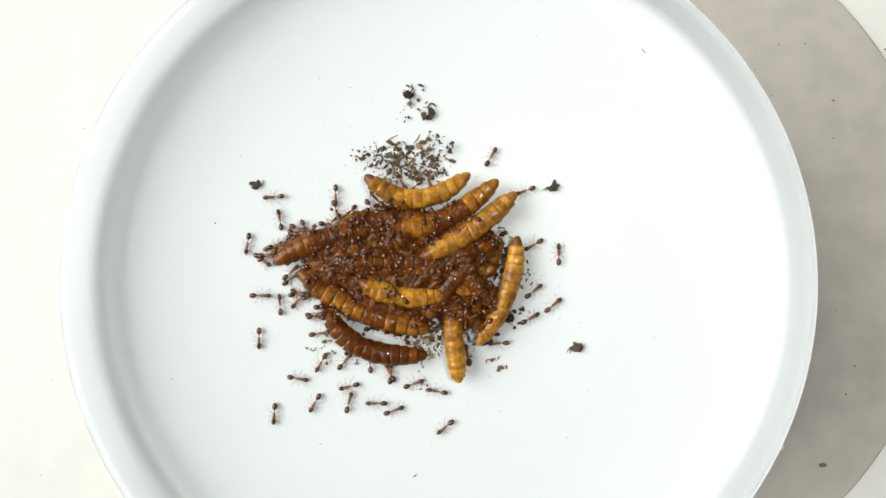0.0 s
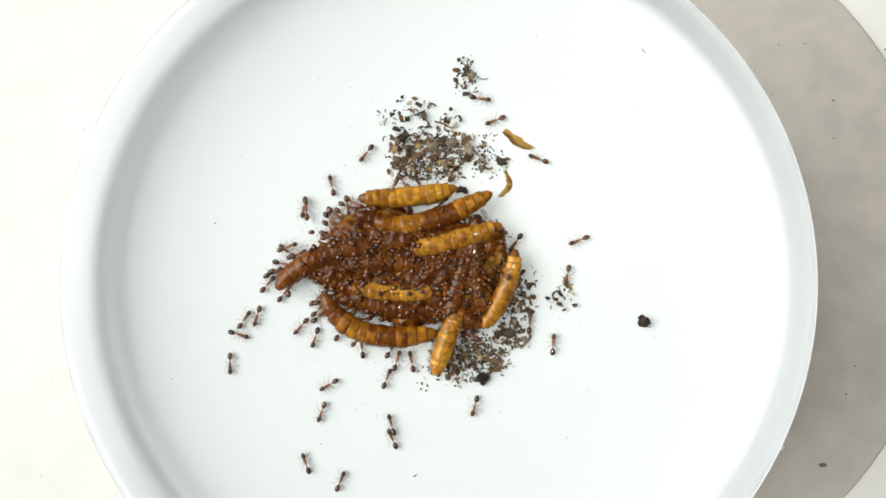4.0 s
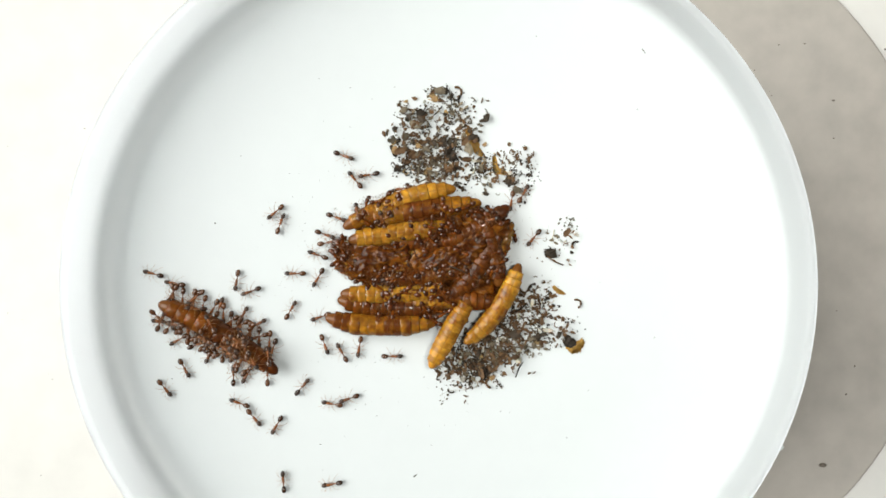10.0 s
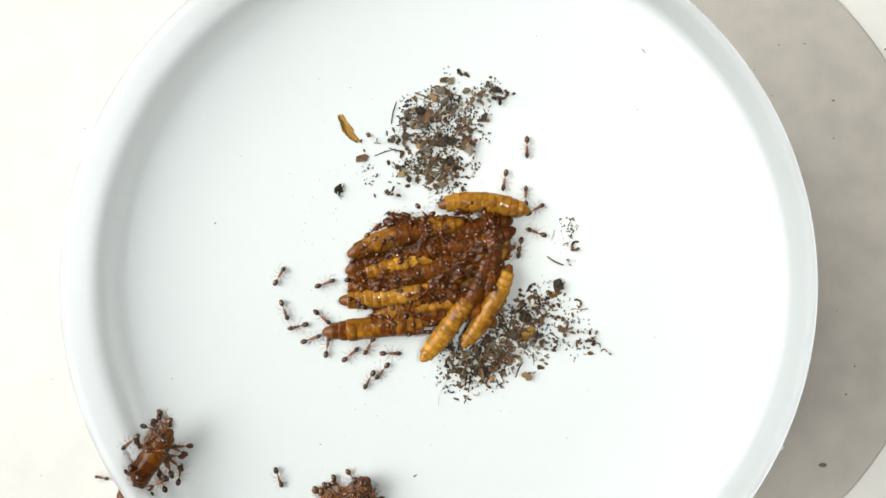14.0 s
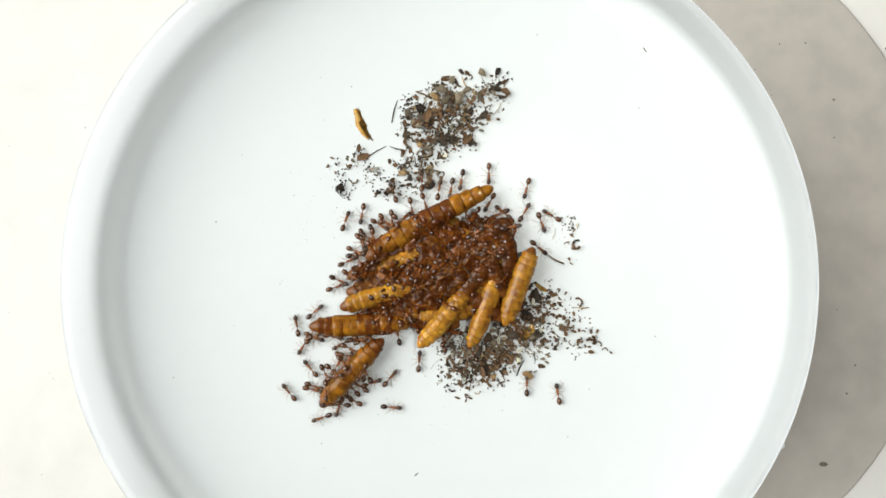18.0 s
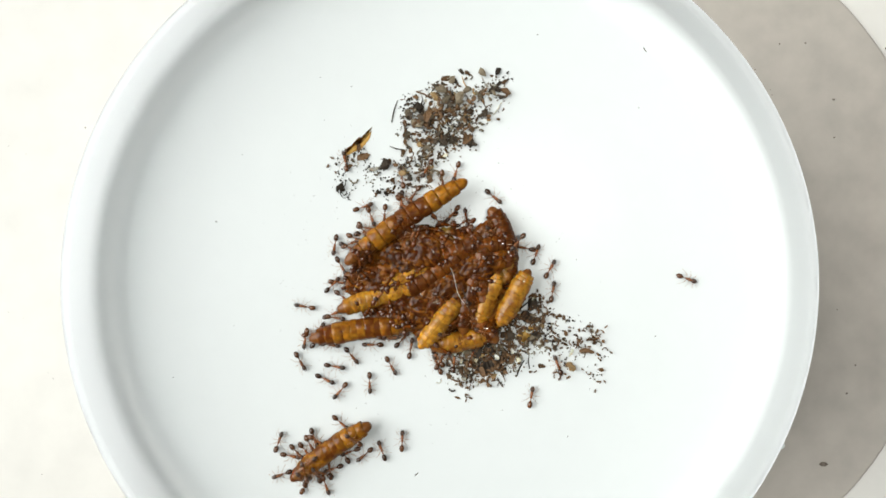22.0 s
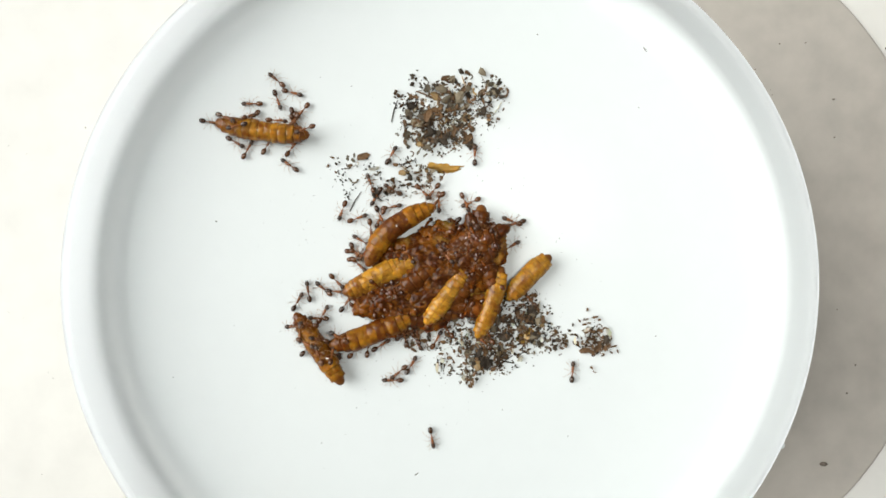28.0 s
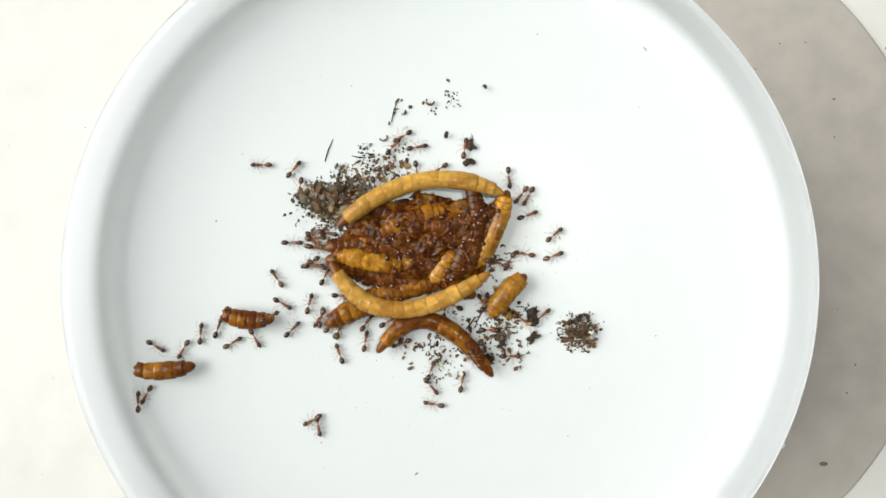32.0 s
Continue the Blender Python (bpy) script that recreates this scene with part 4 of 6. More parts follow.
def motions():
    # larvae: seconds, height, then head, middle and tail on the plan
    slither(WORMS["a"], (0.3, 4.5, 0.75, 27.5, 0.06), [(0, 4.2, 648, 312, 735, 352, 830, 308), (1, 4.2, 638, 330, 730, 360, 830, 308), (2, 4.2, 637, 335, 730, 352, 828, 315), (3, 4.2, 632, 338, 720, 350, 800, 335),
        (6, 4.2, 660, 370, 740, 345, 822, 318), (7, 4.2, 640, 372, 730, 348, 825, 325), (8, 4.2, 625, 375, 730, 352, 820, 336), (9, 4.2, 612, 378, 710, 348, 810, 345),
        (10, 4.2, 610, 402, 720, 352, 805, 335), (11, 3.0, 570, 465, 680, 452, 820, 430), (12, 3.0, 512, 470, 600, 460, 700, 455), (13, 3.0, 650, 490, 720, 470, 800, 455),
        (14, 3.0, 640, 485, 720, 465, 800, 452), (17, 3.0, 660, 480, 730, 450, 800, 430), (25, 3.0, 630, 550, 680, 520, 740, 500), (28, 4.0, 610, 520, 650, 500, 710, 465),
        (29, 5.2, 652, 563, 667, 500, 682, 435), (30, 5.2, 655, 540, 672, 480, 685, 410), (30.4, 5.2, 690, 490, 672, 440, 655, 395), (31, 4.6, 710, 500, 655, 460, 608, 425), (32, 4.6, 712, 475, 655, 466, 600, 455)])
    slither(WORMS["b"], (0.45, 4.5, 0.9, 28.5, 0.35), [(0, 4.6, 680, 390, 770, 395, 880, 320), (1, 4.6, 660, 385, 750, 400, 880, 330), (2, 4.6, 665, 382, 740, 400, 870, 345), (3, 4.6, 655, 385, 740, 398, 870, 345),
        (6, 4.6, 690, 400, 760, 390, 865, 340), (8, 4.6, 680, 395, 760, 390, 865, 345), (10, 4.6, 630, 392, 720, 375, 850, 360), (11, 4.6, 635, 412, 740, 385, 870, 350),
        (12, 4.6, 625, 405, 720, 395, 850, 370), (13, 4.6, 622, 438, 720, 405, 860, 390), (14, 4.6, 618, 452, 700, 420, 820, 395), (17, 4.6, 650, 460, 740, 395, 870, 315), (18, 4.6, 648, 460, 740, 400, 870, 335),
        (19, 4.6, 660, 450, 760, 385, 885, 340), (20, 4.6, 650, 465, 720, 410, 850, 345), (21, 4.6, 632, 468, 720, 405, 870, 358), (22, 4.6, 610, 470, 700, 400, 825, 322), (23, 4.6, 603, 482, 690, 395, 820, 335),
        (24, 4.6, 590, 480, 690, 405, 830, 385), (25, 4.6, 602, 505, 680, 405, 850, 390), (28, 4.6, 650, 470, 690, 410, 765, 370), (29, 4.6, 710, 440, 760, 390, 840, 368), (30, 4.6, 705, 430, 750, 370, 815, 335),
        (31, 3.6, 690, 430, 740, 385, 840, 365), (32, 3.4, 670, 420, 720, 395, 790, 375)])
    slither(WORMS["c"], (0.2, 4.5, 0.75, 12.5, 0.15), [(0, 5.6, 750, 455, 840, 405, 912, 342), (1, 5.6, 745, 450, 840, 410, 910, 345), (2, 5.6, 745, 450, 835, 415, 920, 368), (3, 5.6, 740, 445, 830, 420, 915, 382),
        (6, 3.4, 690, 460, 740, 440, 830, 430), (8, 3.6, 690, 470, 760, 455, 850, 415), (9, 3.6, 690, 450, 760, 440, 850, 420), (10, 4.8, 620, 425, 720, 410, 800, 400), (10.5, 4.0, 545, 350, 640, 355, 760, 380),
        (11, 2.0, 437, 325, 530, 335, 635, 372), (11.5, 2.0, 545, 235, 565, 320, 610, 420), (12, 4.6, 582, 412, 650, 362, 760, 352), (13, 4.6, 742, 365, 825, 352, 935, 372), (14, 4.6, 780, 364, 850, 358, 935, 374),
        (14.5, 4.6, 800, 362, 860, 365, 935, 400), (15.3, 4.6, 850, 370, 890, 410, 925, 480), (17, 4.0, 917, 405, 918, 478, 925, 552), (18, 4.0, 940, 445, 915, 510, 893, 575), (19, 4.0, 932, 455, 918, 510, 903, 570),
        (20, 4.0, 932, 470, 915, 515, 893, 575), (21, 4.0, 922, 485, 905, 535, 885, 585), (22, 4.0, 932, 485, 908, 530, 883, 575), (23, 4.0, 930, 480, 910, 522, 883, 572), (24, 3.2, 900, 500, 890, 540, 870, 590),
        (25, 3.2, 900, 440, 895, 490, 880, 560), (28, 2.2, 968, 460, 935, 490, 900, 530), (29, 2.2, 900, 445, 930, 478, 962, 512), (30, 2.2, 897, 430, 905, 470, 912, 515), (31, 2.2, 890, 448, 935, 465, 975, 487), (32, 2.4, 924, 495, 895, 522, 868, 560)])
    slither(WORMS["d"], 1.0, [(0, 3.0, 488, 465, 570, 425, 680, 405), (1, 3.0, 492, 472, 570, 440, 690, 420), (2, 3.0, 495, 472, 570, 440, 690, 420), (3, 3.0, 500, 507, 570, 455, 690, 425), (6, 3.0, 480, 507, 560, 460, 680, 440),
        (7, 3.0, 500, 505, 570, 470, 680, 450), (8, 3.0, 490, 492, 570, 460, 680, 445), (9, 3.0, 503, 488, 560, 465, 670, 450), (9.5, 2.2, 362, 395, 440, 372, 560, 365), (10, 2.2, 283, 538, 390, 590, 490, 660),
        (10.5, 2.2, 225, 645, 310, 745, 420, 860), (11, 2.2, 240, 650, 325, 755, 390, 890), (11.4, 2.2, 400, 960, 470, 1010, 560, 1050), (12.1, 2.2, 250, 900, 340, 960, 450, 1010), (12.5, 2.2, 180, 630, 215, 740, 260, 850),
        (13, 2.2, 385, 562, 265, 630, 245, 750), (13.5, 2.2, 450, 420, 420, 540, 430, 650), (14, 2.2, 300, 765, 265, 815, 215, 890), (14.4, 2.2, 420, 950, 470, 1000, 560, 1040)])
    slither(WORMS["e"], (0.4, 5, 0.6, 9, 0.75, 27.5, 0.3), [(0, 2.8, 530, 480, 625, 545, 760, 585), (1, 2.8, 555, 488, 640, 550, 760, 590), (2, 2.8, 560, 515, 645, 580, 785, 575), (3, 2.8, 570, 522, 640, 585, 775, 575), (6, 2.8, 588, 522, 650, 595, 770, 622),
        (7, 2.8, 572, 520, 640, 590, 765, 595), (8, 2.8, 580, 530, 650, 585, 770, 605), (9, 2.8, 570, 570, 650, 575, 770, 570), (10, 2.8, 580, 562, 660, 575, 770, 570), (12, 2.8, 595, 583, 680, 578, 775, 570),
        (13, 2.8, 555, 580, 650, 588, 765, 570), (14, 2.8, 575, 588, 660, 580, 760, 568), (17, 2.8, 560, 565, 640, 575, 735, 572), (18, 2.8, 550, 580, 630, 578, 730, 570), (19, 2.8, 560, 590, 640, 575, 750, 565),
        (20, 2.8, 590, 605, 660, 585, 760, 575), (21, 2.8, 560, 612, 630, 588, 730, 568), (22, 2.8, 550, 603, 620, 588, 730, 575), (23, 2.8, 538, 603, 610, 595, 730, 575), (24, 2.8, 562, 595, 630, 580, 730, 560),
        (25, 2.8, 573, 668, 630, 620, 715, 575), (28, 2.8, 585, 612, 640, 600, 730, 560), (29, 2.8, 502, 602, 565, 575, 680, 545), (30, 2.8, 523, 572, 585, 545, 690, 520), (31, 2.2, 565, 570, 610, 550, 680, 525), (32, 2.2, 580, 578, 630, 550, 710, 530)])
    slither(WORMS["f"], (0.3, 1.6, 1.0, 12.5, 0.6, 28.5, 0.35), [(0, 5.0, 640, 500, 710, 525, 790, 520), (1, 5.0, 630, 490, 690, 520, 780, 525), (3, 3.4, 600, 500, 690, 515, 780, 520), (6, 3.4, 650, 520, 730, 525, 820, 515), (10, 3.4, 605, 520, 690, 520, 800, 510),
        (12, 3.4, 605, 535, 690, 520, 790, 500), (13, 3.4, 600, 535, 690, 510, 800, 475), (14, 3.4, 602, 532, 690, 525, 790, 505), (17, 3.4, 605, 545, 670, 525, 760, 500), (21, 3.4, 600, 550, 670, 525, 760, 500),
        (23, 3.4, 597, 553, 670, 530, 760, 505), (25, 3.4, 603, 565, 670, 535, 760, 500), (28, 3.4, 615, 525, 670, 495, 760, 450), (29, 3.6, 598, 535, 625, 480, 660, 430), (30, 3.6, 590, 510, 625, 465, 660, 410),
        (30.4, 3.4, 590, 350, 610, 400, 635, 460), (31, 3.2, 540, 395, 590, 415, 650, 450), (32, 3.0, 620, 460, 690, 470, 760, 460)])
    slither(WORMS["g"], (0.4, 4.5, 0.65, 8.5, 0.3), [(0, 3.6, 915, 420, 898, 520, 845, 610), (1, 3.6, 922, 425, 908, 510, 850, 600), (2, 3.6, 915, 430, 905, 510, 855, 590), (3, 3.6, 915, 440, 900, 510, 860, 575), (6, 3.6, 905, 460, 885, 530, 850, 590),
        (8, 3.6, 910, 440, 900, 520, 840, 605), (9, 3.8, 908, 470, 872, 550, 826, 612), (10, 3.8, 918, 470, 880, 550, 824, 606), (11, 3.8, 905, 475, 868, 550, 822, 607), (13, 3.8, 905, 470, 870, 545, 820, 608),
        (14, 3.8, 902, 472, 868, 545, 820, 612), (17, 3.8, 890, 475, 862, 550, 828, 612), (18, 3.8, 880, 480, 857, 550, 830, 614), (19, 3.8, 885, 465, 870, 530, 848, 592), (20, 3.8, 892, 470, 872, 520, 852, 575),
        (21, 3.8, 890, 465, 870, 520, 848, 578), (22, 3.8, 877, 485, 862, 530, 843, 575), (23, 3.8, 877, 485, 862, 530, 843, 570), (24, 3.0, 880, 520, 860, 580, 830, 625), (25, 4.4, 893, 450, 876, 525, 840, 595),
        (28, 3.8, 885, 480, 866, 545, 843, 598), (29, 3.8, 892, 400, 870, 455, 848, 505), (30, 3.8, 912, 348, 872, 430, 830, 496), (30.4, 3.8, 910, 365, 870, 425, 840, 480), (31, 3.4, 890, 370, 868, 435, 838, 485), (32, 3.4, 895, 345, 872, 415, 840, 475)])
    slither(WORMS["h"], 0.08, [(0, 4.0, 800, 560, 805, 615, 812, 675), (1, 4.0, 798, 560, 790, 615, 786, 668), (2, 4.0, 805, 550, 788, 605, 773, 662), (3, 4.0, 805, 560, 788, 610, 772, 663), (6, 5.0, 830, 525, 795, 585, 767, 658),
        (7, 4.4, 812, 545, 790, 600, 768, 660), (8, 4.4, 815, 545, 785, 600, 762, 655), (9, 4.8, 830, 525, 793, 590, 762, 653), (10, 4.8, 830, 530, 795, 590, 763, 650), (11, 4.8, 825, 530, 790, 590, 757, 648),
        (12, 4.8, 820, 535, 790, 592, 755, 648), (13, 4.8, 835, 528, 792, 588, 752, 644), (14, 4.8, 833, 525, 790, 585, 747, 638), (17, 4.8, 832, 512, 780, 562, 728, 617), (18, 4.8, 825, 515, 785, 565, 740, 615),
        (19, 4.8, 828, 510, 785, 560, 738, 614), (20, 4.8, 810, 530, 778, 575, 748, 612), (21, 4.8, 823, 515, 788, 567, 750, 622), (22, 4.8, 810, 530, 775, 575, 742, 617), (23, 4.8, 810, 530, 780, 575, 747, 613),
        (24, 5.4, 905, 485, 830, 545, 758, 605), (25, 4.8, 807, 492, 775, 550, 746, 600), (28, 4.8, 824, 480, 790, 525, 752, 575), (29, 4.8, 820, 478, 778, 525, 735, 573), (30, 4.4, 832, 452, 780, 490, 732, 528), (31, 3.6, 805, 450, 785, 470, 762, 502), (32, 3.6, 800, 450, 785, 470, 765, 500)])
    slither(WORMS["i"], 1.0, [(0, 2.4, 582, 550, 640, 615, 755, 628), (1, 2.2, 600, 560, 660, 585, 760, 598), (3, 2.2, 620, 520, 700, 545, 790, 545), (10, 2.2, 600, 530, 690, 545, 790, 540), (11, 2.2, 585, 575, 660, 580, 760, 575),
        (11.5, 2.2, 480, 605, 560, 585, 655, 575), (12, 2.2, 600, 590, 680, 570, 770, 560), (12.5, 2.2, 300, 690, 365, 655, 430, 610), (13, 2.2, 265, 800, 330, 770, 405, 695), (13.5, 2.2, 395, 865, 450, 805, 515, 760),
        (14, 2.2, 570, 910, 610, 890, 650, 850), (14.4, 2.2, 620, 1000, 680, 970, 760, 950)])
    slither(WORMS["j"], (1.2, 12.5, 0.75), [(0, 3.4, 600, 470, 720, 465, 850, 475), (6, 3.4, 600, 470, 720, 470, 850, 480), (11, 3.4, 690, 500, 760, 490, 850, 470), (14, 3.4, 680, 500, 760, 480, 860, 450), (17, 3.4, 690, 520, 780, 470, 870, 405),
        (19, 3.4, 680, 520, 780, 470, 880, 410), (23, 3.4, 690, 530, 780, 480, 870, 390), (25, 3.4, 700, 500, 790, 470, 880, 440), (28, 3.4, 690, 530, 770, 470, 850, 400), (29, 3.4, 720, 490, 790, 440, 890, 380),
        (30, 3.2, 720, 470, 790, 420, 850, 350), (32, 3.0, 700, 470, 780, 430, 870, 400)])
    slither(WORMS["o"], (1.2, 12.5, 0.75), [(0, 2.2, 650, 440, 760, 430, 880, 440), (6, 2.2, 620, 420, 740, 420, 870, 420), (9, 2.2, 620, 440, 740, 430, 870, 430), (11, 2.2, 720, 440, 800, 420, 900, 400), (14, 2.2, 760, 430, 830, 410, 905, 390), (16.5, 2.2, 850, 390, 890, 430, 895, 500),
        (19, 2.2, 855, 395, 890, 430, 895, 500), (23, 2.2, 870, 370, 890, 420, 900, 490), (25, 2.2, 860, 420, 890, 450, 890, 520), (28, 2.2, 850, 370, 840, 430, 820, 500), (29, 2.2, 905, 370, 870, 420, 830, 480), (32, 2.2, 880, 360, 860, 420, 820, 480)])
    slither(WORMS["k"], 1.0, [(0, 2.2, 660, 460, 740, 480, 840, 490), (10, 2.2, 660, 470, 740, 480, 850, 470), (14, 2.2, 660, 560, 730, 540, 800, 520), (14.5, 2.2, 545, 705, 572, 645, 640, 600), (16.5, 2.2, 430, 650, 520, 625, 620, 590),
        (17, 2.4, 448, 600, 540, 603, 630, 600), (17.5, 2.2, 535, 670, 590, 640, 670, 600), (18, 2.4, 568, 720, 620, 660, 675, 605), (18.5, 2.2, 850, 640, 900, 715, 960, 800), (19, 2.2, 823, 680, 755, 735, 685, 775), (19.5, 2.2, 880, 715, 790, 735, 700, 735),
        (20, 2.2, 803, 712, 745, 690, 695, 640), (21, 2.2, 810, 737, 745, 690, 680, 640), (21.5, 2.2, 770, 740, 690, 748, 610, 735), (22, 2.2, 652, 755, 580, 800, 515, 852), (22.5, 2.2, 610, 720, 510, 690, 430, 640), (23, 2.2, 637, 648, 610, 720, 575, 800),
        (23.5, 2.2, 590, 850, 510, 870, 410, 870), (24, 2.2, 700, 980, 600, 1000, 500, 1000), (27, 2.2, 650, 960, 600, 1000, 500, 1000), (27.6, 2.2, 600, 700, 580, 640, 560, 580), (28, 2.2, 602, 680, 562, 620, 522, 560), (28.6, 2.2, 620, 560, 660, 540, 720, 500),
        (32, 2.2, 640, 530, 700, 520, 770, 500)])
    slither(WORMS["n"], 0.5, [(0, 2.2, 690, 500, 770, 500, 860, 520), (14, 2.2, 700, 540, 760, 540, 850, 520), (19.6, 2.2, 715, 590, 775, 595, 850, 575), (20, 2.2, 652, 632, 705, 640, 770, 668), (20.5, 2.2, 668, 628, 720, 650, 775, 690), (21, 2.2, 690, 632, 735, 655, 790, 690), (21.4, 2.2, 740, 605, 800, 605, 865, 590), (22.5, 2.2, 760, 620, 810, 620, 870, 600), (23.5, 2.2, 745, 678, 800, 692, 885, 668), (24, 2.6, 615, 650, 680, 630, 750, 600),
        (25, 2.2, 703, 645, 755, 712, 845, 757), (25.5, 2.4, 700, 560, 760, 550, 840, 540), (27, 2.2, 450, 480, 470, 540, 510, 600), (27.5, 2.2, 310, 370, 350, 435, 390, 515), (28, 2.2, 382, 220, 460, 235, 543, 242), (28.5, 2.2, 400, 100, 470, 142, 555, 80),
        (28.9, 2.2, 560, -45, 640, -62, 730, -66), (29.3, 2.2, 560, -45, 640, -62, 730, -66), (29.5, 2.2, 500, 25, 560, 30, 650, -10), (29.8, 2.2, 560, -45, 640, -62, 730, -66)])
    slither(WORMS["p"], 0.3, [(0, 2.0, 500, 960, 540, 950, 580, 940), (1, 2.0, 485, 885, 525, 868, 560, 858), (1.3, 2.0, 500, 960, 540, 950, 580, 940), (27, 2.0, 470, 950, 500, 930, 540, 920), (28.25, 2.0, 470, 950, 500, 930, 540, 920), (28.6, 2.0, 500, 470, 510, 500, 520, 540),
        (29, 2.0, 458, 450, 472, 485, 482, 525), (29.5, 2.0, 440, 520, 440, 560, 440, 600), (30, 2.0, 425, 598, 412, 640, 400, 682), (30.2, 2.0, 300, 560, 300, 600, 300, 640), (30.4, 2.0, 212, 560, 257, 560, 302, 562), (31, 2.0, 245, 600, 285, 592, 330, 578), (32, 2.0, 238, 658, 288, 660, 342, 650)])
    slither(WORMS["q"], 0.3, [(0, 2.0, 700, 480, 740, 490, 780, 490), (27, 2.0, 680, 440, 710, 440, 750, 440), (28.1, 2.0, 700, 440, 730, 440, 760, 450), (29, 2.2, 610, 318, 652, 322, 697, 326), (30, 2.4, 630, 360, 655, 385, 670, 420),
        (30.9, 2.2, 540, 400, 580, 400, 620, 410), (31.1, 2.0, 430, 380, 460, 410, 500, 430), (31.5, 2.0, 370, 590, 410, 570, 460, 545), (32, 2.0, 393, 558, 437, 570, 482, 566)])
    # fresh larvae wait beside the dish and are dropped in
    slither(WORMS["x"], 0.07, [(0, -36.3, 1800, 200, 1830, 320, 1800, 450), (30.2, -36.3, 1800, 200, 1830, 320, 1800, 450), (30.28, 22, 1640, 200, 1660, 320, 1640, 450), (30.33, 22, 1100, 200, 1110, 320, 1100, 450), (30.4, 6.4, 590, 335, 720, 352, 885, 318),
        (30.5, 6.4, 549, 225, 665, 350, 830, 268), (30.7, 6.4, 545, 300, 680, 350, 850, 320), (31, 5.6, 548, 355, 700, 302, 905, 372), (31.2, 5.6, 590, 360, 730, 340, 910, 325), (31.5, 5.6, 570, 365, 720, 325, 895, 340), (32, 5.6, 600, 400, 740, 325, 885, 345)])
    slither(WORMS["y"], 0.07, [(0, -36.3, 1900, 200, 1930, 320, 1900, 450), (30.2, -36.3, 1900, 200, 1930, 320, 1900, 450), (30.28, 22, 1680, 300, 1700, 420, 1680, 550), (30.33, 22, 1200, 300, 1210, 420, 1200, 550), (30.4, 6.6, 556, 516, 700, 510, 812, 388),
        (30.5, 6.6, 555, 440, 650, 520, 830, 430), (31, 6.2, 555, 446, 670, 535, 845, 488), (32, 6.2, 585, 470, 695, 552, 862, 488)])
    slither(WORMS["z"], 0.15, [(0, -36.3, 2000, 200, 2030, 320, 2000, 450), (30.2, -36.3, 2000, 200, 2030, 320, 2000, 450), (30.28, 22, 1720, 400, 1740, 520, 1720, 650), (30.33, 22, 1300, 400, 1310, 520, 1300, 650), (30.4, 4.2, 690, 540, 780, 582, 895, 465),
        (30.5, 5.2, 684, 685, 790, 545, 910, 362), (30.7, 3.4, 610, 560, 710, 590, 850, 530), (31, 3.0, 610, 585, 710, 578, 845, 535), (31.7, 2.6, 640, 600, 740, 590, 860, 600), (32, 2.6, 668, 625, 760, 572, 868, 668)])
    # limp larvae under the heap shift with it
    lay = ((-0.55, -0.2, 10), (-0.1, -0.55, 170), (0.45, -0.4, 20), (-0.55, 0.25, -15), (-0.05, -0.05, 5), (0.5, 0.15, 60), (-0.25, 0.55, 170), (0.3, 0.5, 150), (0.62, -0.15, 100))
    for k, (one, (u, v, turn)) in enumerate(zip(BURIED, lay)):
        keys = []
        for t, cx, cy, wide, tall, slope, share in HEAPS:
            x, y, a = cx + u * wide, cy + v * tall + slope * u * wide, radians(turn + 14 * math.sin(t * 0.7 + k))
            dx, dy, bend = 78 * math.cos(a), -78 * math.sin(a), 14 * math.sin(k * 2.1 + t * 0.3)
            keys.append((t, 2.0 + 0.9 * (k % 3), x - dx, y - dy, x - dy * bend / 78, y + dx * bend / 78, x + dx, y + dy))
        slither(one, 0.85, keys)
    # chewed flesh fills the heap between the larvae
    bed = ((0, 0), (-0.5, -0.1), (0.5, 0.05), (-0.1, -0.5), (0.1, 0.5), (-0.4, 0.4), (0.4, -0.45), (0.3, 0.15), (-0.25, 0.15), (0.15, -0.2), (-0.75, 0.05), (0.7, -0.2), (0.6, 0.42), (-0.45, -0.45), (0.0, 0.25))
    for k, (ob, (u, v)) in enumerate(zip(pulps, bed)):
        rows, spine = [], []
        for t, cx, cy, wide, tall, slope, share in HEAPS:
            w, h = wide - 42, tall - 28
            x, y, z, turn = cx + u * w, cy + v * h + slope * u * w, (1.25 + 0.3 * (k % 4)) * MM, 40 * math.sin(k * 1.9) + 12 * math.sin(t * 0.6 + k)
            spot = plan(x, y, z)
            rows.append((t, pose(*spot, 0, 0, turn)))
            way = Vector((math.cos(radians(turn)), math.sin(radians(turn)), 0))
            spine.append((t, np.array([tuple(spot + way * q * MM - Vector((0, 0, 1.9 * MM))) for q in (-2.6, -1.3, 0, 1.3, 2.6)])))
        walk(ob, rows)
        LIES.append((spine, 0.0036, 0.75, 0))
    # litter carried out of the heap
    for k, ob in enumerate(crumbs_upper):
        scatter(ob, UPPER, rng.choice((0, 0, 0, 1, 1, 3)) if k < 125 else rng.choice((8, 10, 12.6)), True)
    for k, ob in enumerate(crumbs_lower):
        scatter(ob, LOWER, (0, 1, 3, 3, 6, 6, 10, 10)[k % 8], True)
    for k, ob in enumerate(grits):
        scatter(ob, UPPER if k % 2 else LOWER, (0, 3, 6, 10)[k // 2 % 4], False)
    for k, ob in enumerate(clumps):
        scatter(ob, UPPER if k % 5 < 2 else LOWER, ((0, 0, 1, 1, 3, 6, 8) if k % 5 < 2 else (0, 1, 3, 3, 6, 8, 10))[k // 5 % 7], True)
    heap = (780, 250, 0)
